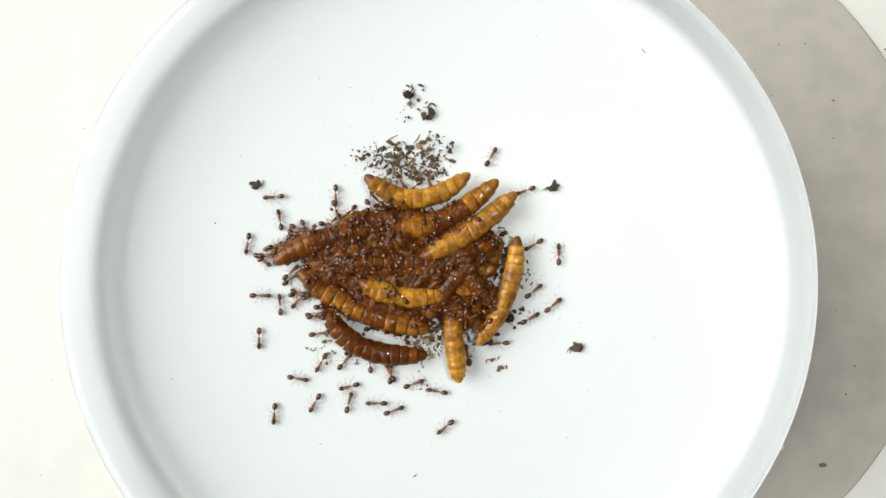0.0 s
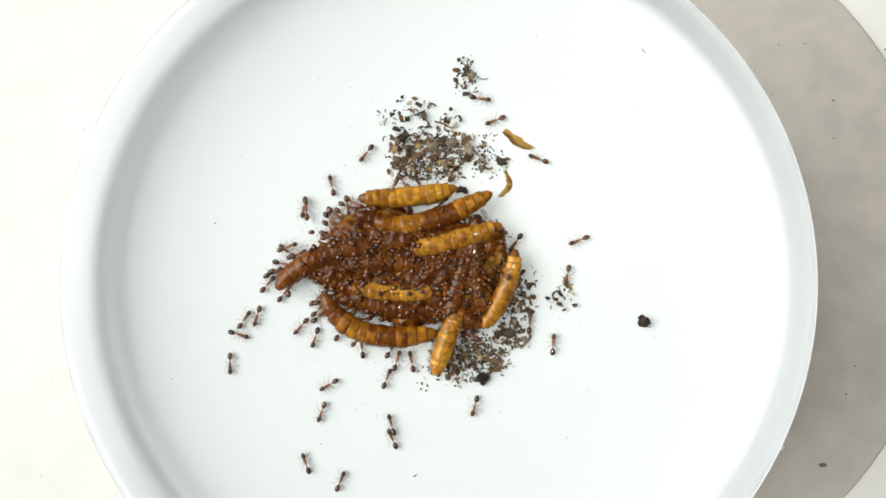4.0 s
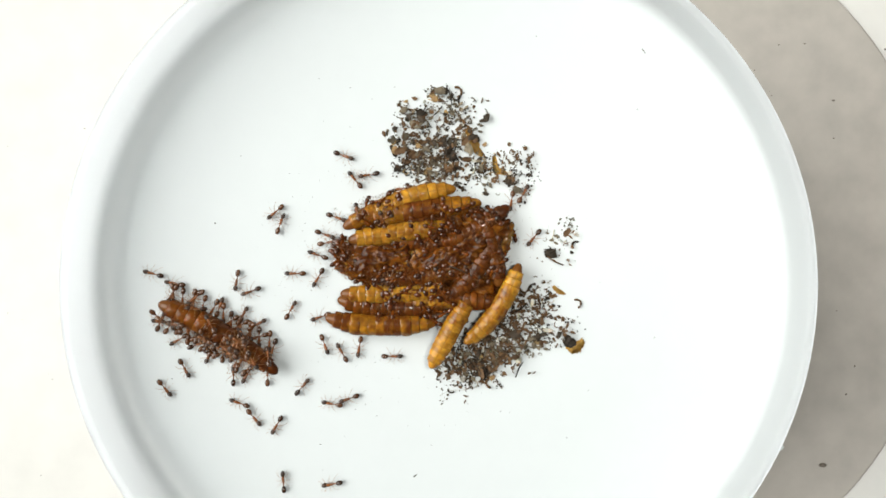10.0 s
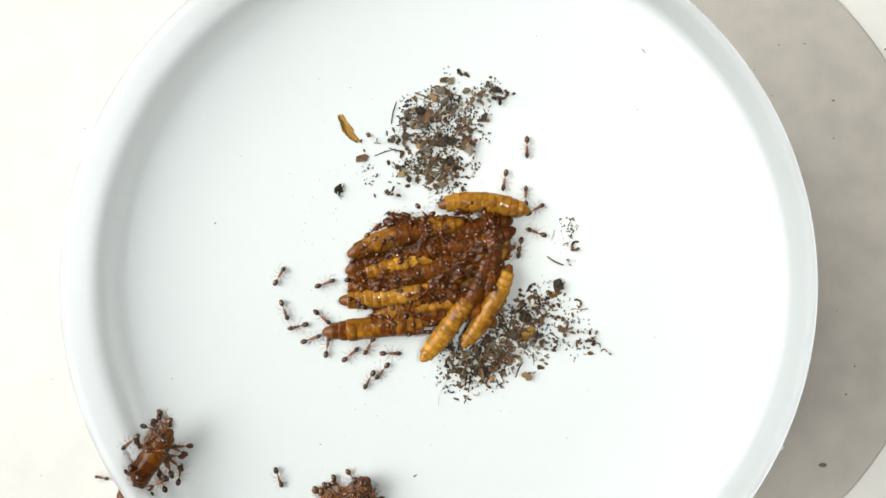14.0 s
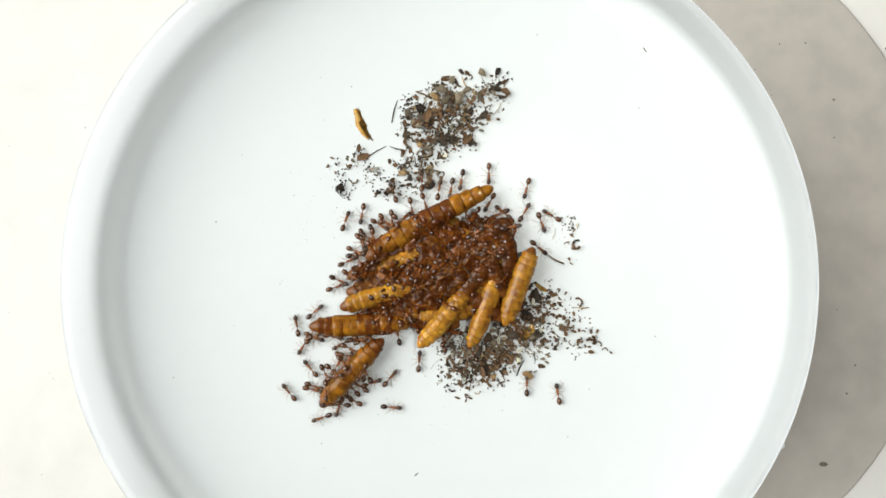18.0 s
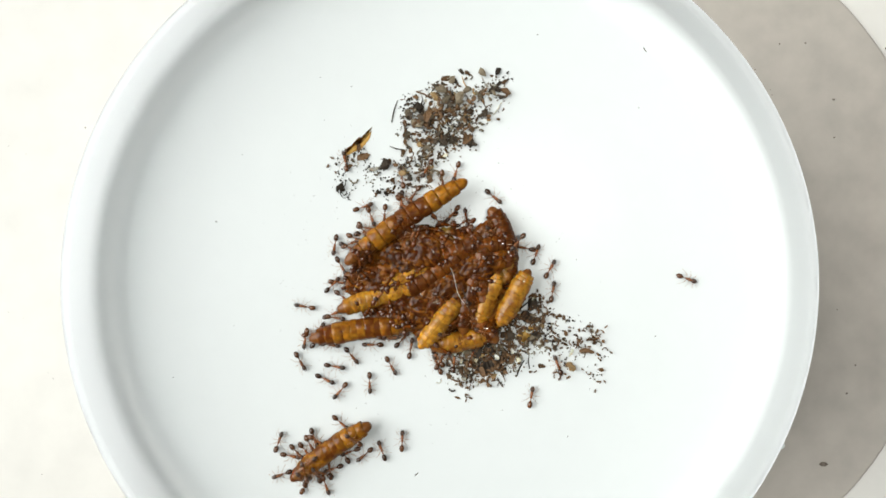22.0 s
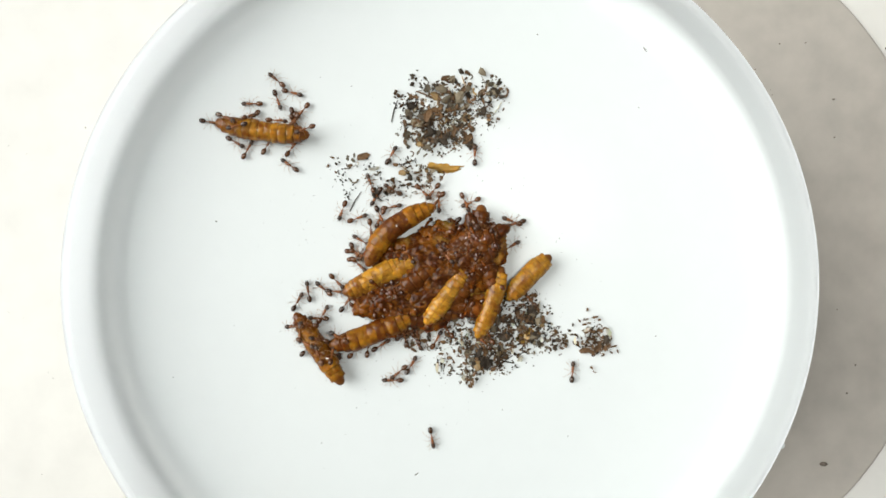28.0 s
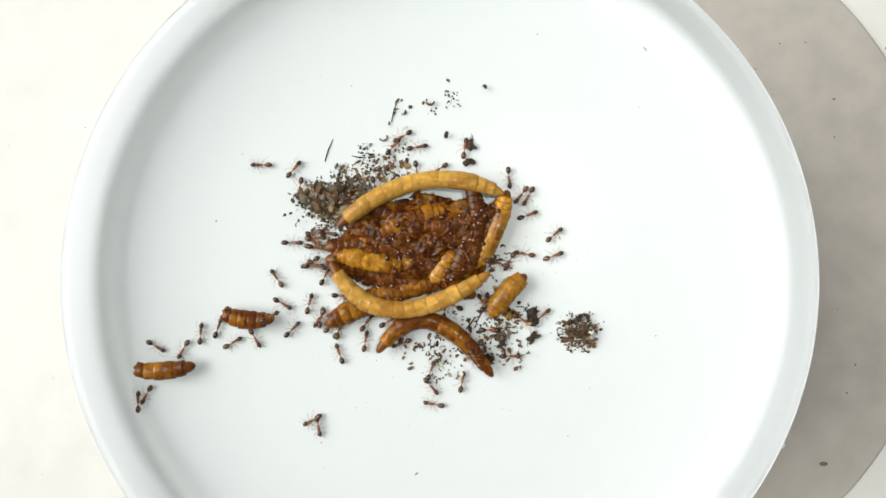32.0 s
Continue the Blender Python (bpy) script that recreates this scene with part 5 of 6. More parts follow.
    drift(flakes[0], [(0, 453, 332, 100), (0.6, 560, 330, 60), (1, *heap), (30.5, *heap), (32, 560, 350, 30)])
    drift(flakes[1], [(0, 723, 167, 20), (1, 735, 190, 40), (3, 700, 255, 40), (6, 746, 206, 20), (30.5, 720, 190, 20), (32, 590, 360, 20)])
    drift(flakes[2], [(0, 764, 200, 80), (1, 760, 260, 60), (3, 825, 130, 60), (6, 825, 125, 40), (8, 866, 147, 40), (10, 860, 210, 30), (30.5, 850, 200, 30), (32, 560, 370, 30)])
    drift(flakes[3], [(0, 978, 333, 70), (1, 945, 296, 20), (2, 880, 280, 20), (5, 900, 300, 0), (6, 937, 318, -50), (8, 950, 270, -40), (10, 900, 320, -40), (12, 830, 250, -40), (32, 830, 260, -40)])
    drift(flakes[4], [(0, 1018, 615, -30), (1, 910, 540, -60), (2, 890, 570, -60), (6, 910, 590, -60), (32, 880, 600, -60)])
    drift(flakes[5], [(0, 900, 560, 0), (1.2, 910, 570, 0), (2, 1139, 568, 0), (3, 1138, 568, 20), (6, 1139, 568, 30), (6.8, 1018, 600, 60), (10, 1008, 604, 20), (14, 930, 560, 20), (32, 940, 570, 20)])
    drift(flakes[6], [(0, 860, 600, 0), (1.3, 860, 620, 0), (2, 890, 715, 0), (3, 855, 690, 30), (6, 855, 660, 30), (32, 860, 640, 30)])
    drift(flakes[7], [(0, 870, 590, 0), (5, 900, 590, 0), (6, 1105, 553, 20), (6.7, 960, 590, 20), (32, 940, 600, 20)])
    drift(flakes[8], [(0, 800, 520, 0), (9, 900, 480, 0), (10, 975, 447, 0), (11, 978, 460, -30), (12, 932, 470, -80), (13, 1002, 490, -80), (16, 950, 520, -80), (32, 940, 560, -80)])
    drift(flakes[9], [(0, 800, 480, 0), (8, 830, 260, 0), (10.5, 850, 230, 0), (11, 1118, 207, 20), (12.6, 1118, 207, 20), (13, 880, 160, 20), (31, 870, 170, 20), (32, 830, 290, 20)])
    drift(flakes[10], [(0, 740, 470, 0), (9, 800, 280, 0), (12, 700, 255, 0), (12.8, 602, 336, 0), (23, 603, 336, 0), (24, 628, 335, 20), (25, 745, 342, 30), (28, 665, 345, 30), (30, 600, 455, 30), (32, 580, 350, 30)])
    drift(flakes[11], [(0, 740, 470, 0), (9, 800, 280, 0), (17, 785, 316, 0), (19, 712, 340, 40), (20, 677, 296, 60), (22, 682, 296, 30), (23, 677, 312, 10), (24, 693, 340, 30), (25, 740, 345, 30), (28, 760, 240, 30), (31, 650, 350, 60), (32, 620, 340, 30)])
    drift(sticks[0], [(0, 760, 460, 80), (10.5, 760, 300, 80), (11.8, 697, 200, 78), (32, 696, 200, 75)])
    drift(sticks[1], [(0, 760, 460, 20), (10.5, 760, 300, 20), (11.8, 682, 270, 18), (17, 682, 270, 18), (20, 613, 280, 85), (22, 612, 285, 100), (25, 617, 280, 120), (28, 627, 360, 60), (30, 680, 395, 80), (32, 580, 270, 70)])
    drift(sticks[2], [(0, 800, 460, 20), (20, 830, 500, -70), (21, 829, 528, -75), (23, 820, 540, -60), (25, 840, 560, 75), (28, 880, 575, 80), (32, 850, 560, 60)], 0.0055)
    drift(husks[0], [(0, 760, 470, 60), (1.2, 760, 430, 60), (1.5, 765, 60, 40), (2, 767, 130, -55), (3, 930, 295, -30), (6, 828, 128, -40), (6.7, 800, 262, -40), (8, 812, 262, -40), (9, 900, 214, -60), (11, 700, 300, -60), (11.8, 616, 232, -55), (14, 616, 232, -55),
        (17, 634, 225, -58), (18, 638, 226, -65), (19, 628, 240, -30), (20, 632, 260, 40), (22, 636, 256, 42), (23, 645, 274, 18), (24, 655, 355, -60), (25, 781, 280, -85), (28, 786, 302, -5), (29, 755, 365, 55), (30, 790, 220, 30),
        (30.4, 803, 164, 20), (31, 801, 188, 25), (31.5, 740, 420, 25)])
    drift(husks[1], [(0, 770, 480, 0), (1.4, 770, 440, 0), (2, 758, 195, 45), (3, 912, 322, 80), (6, 870, 330, 60), (8, 918, 222, -55), (10, 880, 300, -50), (11.5, 800, 430, -50), (30, 770, 460, -40), (32, 640, 420, -20)])
    drift(husks[2], [(0, 840, 500, 0), (2.2, 840, 510, 0), (3, 1004, 503, -60), (7, 1004, 504, -45), (8, 988, 515, -40), (9, 989, 515, -50), (11, 987, 517, -10), (13, 985, 520, 0), (20, 950, 500, -50), (21, 953, 414, -55), (22, 900, 500, -40), (32, 880, 520, -40)])
    drift(husks[3], [(0, 870, 560, 0), (8, 880, 500, 0), (9, 1065, 370, -20), (9.5, 1100, 640, 0), (10.5, 940, 590, 40), (30.5, 930, 600, 40), (31, 935, 465, -20), (32, 900, 560, -20)])
    drift(fibres[0], [(0, 780, 440, 60), (8.2, 820, 420, 70), (8.7, 838, 380, 60, 0.0058), (9, 838, 370, 58, 0.0062), (9.4, 834, 385, 60, 0.0055), (10, 800, 450, 60), (20.4, 800, 470, 110), (20.9, 815, 525, 118, 0.0064), (22, 808, 512, 117, 0.0064), (23.1, 803, 515, 119, 0.0064), (23.6, 800, 470, 110), (32, 780, 450, 70)], 0.0006)
    drift(fibres[1], [(0, 760, 470, 60), (8.2, 770, 490, 60), (8.8, 772, 488, 62, 0.0058), (9.2, 772, 488, 62, 0.0058), (10, 765, 480, 62), (32, 765, 470, 50)], 0.0006)
    drift(fibres[2], [(0, 800, 480, 10), (8, 900, 660, 20), (9, 765, 700, -5), (12, 918, 670, 80), (15, 735, 700, 70), (17.5, 780, 640, 40), (32, 790, 620, 40)])
    drift(tuft, [(0, 800, 520, 40), (17.4, 810, 560, 40), (18.4, 765, 650, 50), (19, 748, 663, 40), (20, 770, 640, 30), (22, 790, 560, 30), (25, 780, 490, 30), (29, 780, 450, 30), (32, 770, 440, 30)])
    # the fly clings to the outside of the rim for a moment
    far_off, perched = pose(*plan(-300, 700, 0.02), 0, 0, -92), pose(*plan(92, 560, RIM - 0.003), 30, 0, -84)
    walk(fly, [(0.0, far_off), (16.8, far_off), (16.95, perched), (17.05, perched), (17.3, far_off), (32.0, far_off)])
    # ants
    walk(ants[0], trail(0, [(0, 731, 679, 20), (1, 682, 610, 20), (2, 668, 600, 30), (3, 660, 637, 30), (4.5, 343, 575, -36), (6, 388, 585, -40), (7, 527, 716, -80), (8, 551, 687, -95), (9, 523, 750, -55), (10, 492, 750, -120), (11, 395, 830, -100), (13, 418, 798, -110), (14, 494, 842, -70), (15.5, 466, 803, -96), (18, 570, 740, -160), (19, 725, 800, -100), (21, 762, 777, -120), (22, 590, 830, -160), (23, 600, 840, -230), (25, 770, 765, -150), (26.5, 764, 729, -144), (28, 762, 775, -80), (30, 529, 876, -160), (31, 510, 865, -80), (32, 562, 755, -80)]))
    walk(ants[1], trail(1, [(0, 943, 516, 40), (1, 965, 603, 0), (3, 953, 618, 60), (4.5, 979, 593, 88), (7, 1022, 605, 120), (8, 995, 445, 50), (12, 578, 555, 90), (13, 570, 495, 60), (14, 575, 502, 20), (15.5, 574, 504, -36), (17, 565, 495, -50), (18, 635, 465, -60), (19, 593, 490, -50), (20, 605, 492, -40), (21, 610, 480, -60), (22, 592, 435, -100), (23, 600, 410, -150), (24, 605, 410, -100), (25, 640, 430, -120), (28, 640, 430, -210), (29, 685, 410, -300), (30, 680, 390, -270), (31, 680, 395, -260)]))
    walk(ants[2], trail(2, [(0, 945, 433, 210), (1, 940, 472, 260), (2, 957, 487, 200), (3, 965, 473, 130), (4.5, 945, 222, 179), (6, 935, 262, 210), (7, 975, 280, 240), (11, 655, 350, 300), (12, 640, 350, 220), (15.5, 582, 526, 162), (18, 600, 720, 250), (19, 720, 700, 210), (20, 740, 700, 260), (21, 675, 680, 260), (22, 690, 648, 300), (23, 735, 672, 240), (24, 730, 672, 200), (25, 693, 690, 200), (26.5, 734, 682, 194), (28, 705, 660, 220), (29, 703, 635, 290), (30, 707, 620, 310), (31, 690, 615, 290), (32, 710, 610, 200)]))
    walk(ants[3], trail(3, [(0, 595, 345, 270), (1, 590, 367, 220), (2, 580, 340, 220), (3, 555, 355, 265), (4.5, 537, 367, 260), (6, 575, 360, 260), (7, 563, 350, 345), (8, 545, 340, 290), (9, 521, 370, 260), (10, 490, 375, 220), (11, 485, 355, 240), (13, 290, 580, 300), (17, 655, 397, 370), (18, 670, 400, 330), (19, 680, 375, 280), (20, 655, 415, 210), (21, 665, 410, 120), (24, 570, 418, 150), (26.5, 567, 541, 123), (28, 570, 560, 60), (29, 555, 545, 20), (30, 550, 530, 20), (31, 555, 512, -60), (32, 565, 565, -120)]))
    walk(ants[4], trail(4, [(0, 610, 640, 50), (1, 638, 646, 120), (2, 718, 665, 75), (3, 691, 682, 90), (4.5, 678, 660, 60), (6, 579, 620, 140), (7, 567, 606, 190), (8, 587, 605, 110), (9, 600, 600, 150), (10, 607, 625, 120), (12, 597, 648, 30), (13, 620, 690, 20), (14, 580, 615, 80), (15.5, 613, 614, 75), (17, 640, 600, 20), (18, 655, 680, 20), (19, 690, 628, -70), (20, 655, 680, -120), (21, 640, 668, -145), (22, 653, 678, -88), (23, 660, 665, -50), (24, 645, 660, -140), (25, 645, 660, -120), (26.5, 658, 674, -150), (28, 695, 675, -180), (30, 690, 560, -160), (32, 260, 700, -120)]))
    walk(ants[5], trail(5, [(0, 936, 564, 30), (1, 914, 592, 100), (2, 900, 595, 180), (3, 885, 635, 90), (7, 640, 645, 120), (8, 638, 663, 115), (9, 669, 610, 30), (10, 693, 630, 0), (11, 735, 687, -10), (12, 702, 658, 75), (13, 690, 660, 150), (14, 678, 655, 230), (15.5, 559, 687, 259), (17, 560, 677, 295), (18, 555, 685, 340), (19, 563, 672, 365), (20, 590, 690, 330), (21, 609, 803, 245), (22, 620, 800, 200), (23, 620, 825, 220), (25, 700, 768, 270), (29, 735, 290, 330), (32, 735, 265, 370)]))
    walk(ants[6], trail(6, [(0, 530, 530, 230), (1, 555, 555, 150), (2, 560, 585, 210), (3, 565, 575, 230), (4.5, 556, 606, 257), (6, 543, 611, 200), (7, 498, 628, 210), (10, 485, 615, 250), (11, 530, 600, 240), (12, 518, 600, 180), (13, 370, 600, 240), (15.5, 430, 612, 277), (17, 450, 595, 260), (20, 514, 578, 270), (21, 490, 612, 330), (22, 573, 672, 335), (23, 585, 700, 420), (24, 565, 715, 410), (28, 690, 280, 420), (29, 685, 270, 390), (31, 672, 258, 440), (32, 693, 265, 410)]))
    walk(ants[7], trail(7, [(0, 530, 405, 340), (1, 523, 389, 395), (3, 534, 392, 475), (4.5, 510, 465, 513), (6, 510, 450, 560), (7, 520, 465, 550), (8, 500, 490, 510), (9, 493, 498, 500), (10, 525, 484, 540), (11, 523, 492, 570), (12, 505, 480, 620), (13, 365, 545, 600), (17, 673, 375, 640), (18, 640, 380, 620), (19, 638, 375, 620), (20, 630, 395, 660), (21, 655, 395, 690), (22, 655, 385, 650), (24, 600, 375, 660), (26.5, 605, 372, 570), (28, 605, 375, 610), (29, 605, 350, 570), (30, 610, 370, 490), (31, 515, 352, 550), (32, 530, 335, 620)]))
    walk(ants[8], trail(8, [(0, 775, 692, 170), (1, 805, 640, 80), (3, 940, 580, 70), (4.5, 929, 555, 97), (7, 1020, 485, 30), (8, 1022, 525, 85), (12, 675, 617, 80), (14, 690, 625, 0), (15.5, 689, 638, 38), (17, 680, 600, 0), (18, 688, 672, 50), (19, 703, 685, 90), (20, 685, 697, 10), (21, 695, 685, 70), (22, 725, 620, 80), (23, 712, 632, -10), (24, 690, 655, -60), (25, 665, 640, -100), (26.5, 702, 589, -29), (28, 735, 605, -60), (30, 740, 600, -30), (31, 740, 640, -70), (32, 760, 685, -50)]))
    walk(ants[9], trail(9, [(0, 868, 280, 60), (1, 740, 195, 20), (3, 830, 209, -10), (4.5, 849, 174, -4), (8, 575, 410, -20), (9, 610, 390, -30), (10, 595, 385, -20), (11, 625, 390, 0), (13, 590, 447, 10), (15.5, 607, 419, -3), (17, 635, 430, 60), (18, 650, 430, -30), (19, 635, 430, -90), (20, 620, 438, -170), (21, 620, 515, -150), (22, 660, 612, -180), (23, 605, 660, -160), (24, 610, 668, -80), (25, 605, 680, -120), (26.5, 602, 665, -91), (29, 578, 660, -135), (30, 637, 625, -195), (31, 673, 682, -270), (32, 767, 718, -190)]))
    walk(ants[10], trail(10, [(0, 930, 338, 200), (1, 945, 294, 190), (2, 955, 388, 250), (3, 990, 425, 200), (4.5, 1031, 425, 205), (6, 952, 370, 250), (7, 924, 366, 160), (8, 895, 375, 190), (10, 905, 355, 260), (11, 905, 330, 230), (12, 919, 325, 280), (13, 910, 325, 220), (14, 893, 318, 260), (17, 870, 310, 240), (18, 930, 335, 255), (20, 910, 175, 290), (24, 570, 392, 370), (28, 630, 390, 380), (29, 580, 335, 420), (30, 630, 350, 420), (31, 640, 300, 450)]))
    walk(ants[11], trail(11, [(0, 570, 640, 240), (1, 637, 607, 280), (2, 600, 590, 240), (3, 607, 605, 225), (4.5, 644, 589, 230), (6, 600, 570, 240), (7, 607, 622, 270), (8, 625, 625, 180), (9, 640, 595, 190), (10, 637, 612, 260), (11, 625, 605, 250), (12, 630, 607, 180), (14, 655, 610, 240), (15.5, 630, 565, 176), (18, 625, 710, 150), (19, 660, 750, 200), (21, 703, 760, 150), (22, 710, 783, 88), (23, 650, 700, 150), (24, 637, 697, 60), (25, 630, 690, 80), (29, 820, 330, 30), (30, 830, 292, 45), (32, 820, 268, 80)]))
    walk(ants[12], trail(12, [(0, 620, 683, 195), (1, 604, 683, 180), (2, 480, 870, 120), (3, 553, 816, 110), (4.5, 531, 826, 110), (6, 495, 858, 80), (7, 517, 878, 90), (8, 466, 795, 85), (9, 533, 808, 55), (10, 503, 853, 95), (11, 400, 855, 30), (13, 355, 830, 60), (14, 240, 870, 110), (15.5, 242, 872, 142), (19, 790, 770, 210), (20, 813, 755, 260), (22, 555, 775, 290), (23, 560, 760, 240), (28, 665, 350, 240), (29, 720, 310, 240), (32, 712, 245, 210)]))
    walk(ants[13], trail(13, [(0, 977, 541, 40), (1, 973, 530, -30), (2, 993, 500, -95), (3, 965, 520, -100), (6, 955, 490, -100), (7, 970, 480, -60), (8, 985, 470, -140), (9, 975, 477, -220), (12, 955, 470, -150), (13, 920, 440, -70), (14, 920, 437, -100), (17, 835, 385, -150), (18, 865, 360, -120), (21, 830, 345, -160), (22, 800, 380, -130), (23, 795, 380, -160), (28, 540, 232, -160), (29, 610, 290, -160), (31, 625, 270, -90)]))
    walk(ants[14], trail(14, [(0, 988, 452, 90), (1, 1057, 427, 20), (2, 1058, 424, 10), (3, 1013, 460, -80), (4.5, 996, 491, -110), (6, 930, 414, -180), (7, 920, 400, -120), (8, 995, 375, -200), (9, 1035, 345, -230), (12, 990, 295, -260), (15.5, 720, 349, -315), (17, 710, 375, -280), (18, 695, 345, -250), (19, 700, 390, -280), (20, 730, 290, -360), (21, 720, 300, -390), (23, 728, 310, -450), (24, 735, 335, -520), (25, 715, 365, -510), (26.5, 681, 343, -502), (28, 695, 340, -570), (29, 690, 325, -660), (30, 660, 350, -620), (32, 245, 715, -630)]))
    walk(ants[15], trail(15, [(0, 497, 540, 95), (1, 525, 490, 150), (2, 500, 490, 200), (3, 488, 525, 130), (4.5, 519, 502, 91), (6, 513, 537, 80), (7, 492, 547, 0), (8, 465, 560, 20), (9, 436, 545, -10), (10, 430, 560, 60), (12, 487, 583, 85), (13, 443, 573, 0), (15.5, 460, 558, -67), (17, 465, 565, -10), (19, 540, 470, 20), (20, 590, 385, 60), (21, 595, 370, 30), (22, 640, 370, 20), (23, 630, 385, 100), (24, 635, 385, 90), (26.5, 643, 336, 139), (28, 655, 330, 110), (29, 640, 290, 80), (30, 640, 380, 70), (31, 635, 385, 140)]))
    walk(ants[16], trail(16, [(0, 668, 713, 180), (1, 835, 732, 120), (2, 910, 681, 180), (3, 855, 698, 240), (4.5, 824, 719, 256), (7, 825, 690, 210), (8, 755, 730, 180), (9, 885, 665, 90), (11, 945, 665, 160), (12, 953, 665, 170), (17, 820, 300, 240), (18, 815, 320, 260), (19, 850, 310, 190), (20, 890, 320, 200), (21, 878, 322, 260), (22, 870, 350, 320), (23, 845, 360, 380), (24, 820, 360, 430), (25, 838, 350, 385), (28, 838, 280, 450), (29, 870, 310, 445), (30, 870, 330, 490)]))
    walk(ants[17], trail(17, [(0, 497, 391, 100), (1, 472, 397, 80), (3, 606, 370, 75), (4.5, 582, 322, 109), (6, 609, 316, 150), (7, 603, 330, 120), (8, 625, 330, 200), (9, 615, 330, 130), (10, 630, 320, 130), (11, 625, 320, 80), (12, 660, 330, 30), (17, 548, 328, 50), (18, 610, 395, 70), (19, 573, 450, 50), (20, 578, 470, 60), (21, 587, 500, 50), (22, 597, 502, -5), (23, 610, 517, 20), (24, 583, 503, -10), (25, 555, 580, -70), (26.5, 558, 582, -63), (28, 530, 590, -90), (29, 495, 565, -170), (30, 498, 565, -250), (31, 545, 550, -315), (32, 546, 542, -285)]))
    walk(ants[18], trail(18, [(0, 484, 437, 20), (4.5, 439, 443, -6), (6, 485, 462, -20), (7, 485, 404, 60), (8, 460, 400, 20), (9, 478, 406, -15), (10, 497, 398, 70), (11, 485, 395, 80), (12, 507, 518, 20), (13, 497, 514, 0), (14, 495, 490, 60), (15.5, 498, 525, 22), (19, 803, 820, -10), (22, 575, 858, -70), (23, 568, 850, -120), (24, 525, 862, -150), (28, 535, 200, -130), (32, 927, 453, -190)]))
    walk(ants[19], trail(19, [(0, 696, 726, 20), (1, 711, 812, 70), (2, 692, 731, 45), (3, 685, 730, 90), (4.5, 714, 760, 107), (7, 755, 680, 110), (8, 735, 680, 50), (9, 722, 605, 80), (11, 820, 725, 130), (13, 742, 725, 100), (15.5, 875, 694, 50), (17, 865, 705, 20), (18, 930, 685, 90), (19, 855, 690, 110), (20, 875, 700, 140), (21, 870, 690, 90), (25, 850, 680, 140), (29, 530, 450, 150), (30, 580, 480, 60), (31, 515, 425, 10), (32, 515, 433, 0)]))
    walk(ants[20], trail(20, [(0, 618, 713, 75), (2, 623, 713, -10), (3, 645, 683, -100), (4.5, 563, 678, -163), (6, 563, 660, -190), (7, 564, 648, -200), (8, 548, 615, -160), (9, 560, 575, -160), (10, 570, 560, -160), (11, 550, 595, -140), (12, 568, 605, -195), (13, 340, 635, -130), (15.5, 463, 652, -145), (17, 470, 655, -150), (18, 512, 697, -230), (19, 483, 775, -270), (22, 492, 785, -290), (23, 510, 807, -360), (28, 472, 262, -300), (29, 445, 460, -240), (30, 375, 640, -280), (32, 410, 610, -330)]))
    walk(ants[21], trail(21, [(0, 487, 349, 185), (2, 466, 348, 110), (4.5, 518, 333, 103), (6, 570, 400, 130), (7, 543, 400, 120), (8, 518, 388, 130), (9, 520, 390, 60), (10, 580, 430, 10), (11, 513, 447, -60), (12, 515, 440, -150), (17, 1047, 762, -70), (19, 815, 795, -70), (20, 863, 742, 10), (21, 925, 655, 80), (22, 937, 706, 80), (25, 878, 730, 60), (26.5, 897, 716, 147), (31, 832, 650, 60), (32, 840, 640, 120)]))
    walk(ants[22], trail(22, [(0, 461, 523, 0), (1, 472, 492, -70), (2, 430, 535, -50), (3, 528, 557, -140), (4.5, 536, 579, -123), (6, 545, 551, -65), (7, 530, 543, 20), (9, 529, 528, 15), (10, 515, 550, 60), (11, 537, 572, 30), (12, 549, 568, 10), (13, 610, 490, -50), (15.5, 624, 533, 23), (18, 620, 490, -30), (19, 620, 478, -120), (20, 610, 415, -190), (21, 620, 325, -250), (22, 610, 290, -260), (23, 580, 360, -240), (24, 585, 360, -220), (28, 437, 270, -300), (29, 437, 445, -380), (31, 440, 445, -420), (32, 450, 600, -420)]))
    walk(ants[23], trail(23, [(0, 789, 754, 220), (1, 809, 764, 130), (3, 696, 817, 60), (4.5, 588, 853, 70), (7, 575, 863, 110), (9, 657, 787, 185), (10, 620, 704, 200), (12, 637, 650, 280), (13, 660, 685, 260), (14, 655, 670, 240), (15.5, 645, 653, 265), (17, 615, 658, 310), (18, 640, 660, 240), (19, 631, 640, 210), (20, 600, 670, 260), (21, 644, 808, 260), (22, 645, 805, 220), (23, 640, 775, 260), (24, 620, 735, 330), (25, 665, 785, 370), (29, 910, 335, 440), (30, 905, 325, 400), (31, 930, 320, 340), (32, 898, 317, 275)]))
    walk(ants[24], trail(24, [(0, 527, 669, 350), (2, 523, 588, 430), (3, 495, 588, 430), (4.5, 416, 557, 405), (6, 437, 553, 360), (7, 427, 520, 275), (8, 475, 380, 260), (9, 470, 452, 240), (10, 421, 495, 260), (11, 465, 453, 270), (12, 473, 453, 270), (13, 417, 485, 180), (18, 745, 325, 90), (19, 740, 375, 20), (20, 720, 340, 80), (21, 715, 330, 140), (22, 710, 320, 100), (23, 702, 325, 30), (24, 690, 370, 60), (25, 685, 370, 0), (26.5, 678, 375, -12), (28, 690, 370, 10), (29, 725, 360, 10), (30, 735, 350, 30)]))
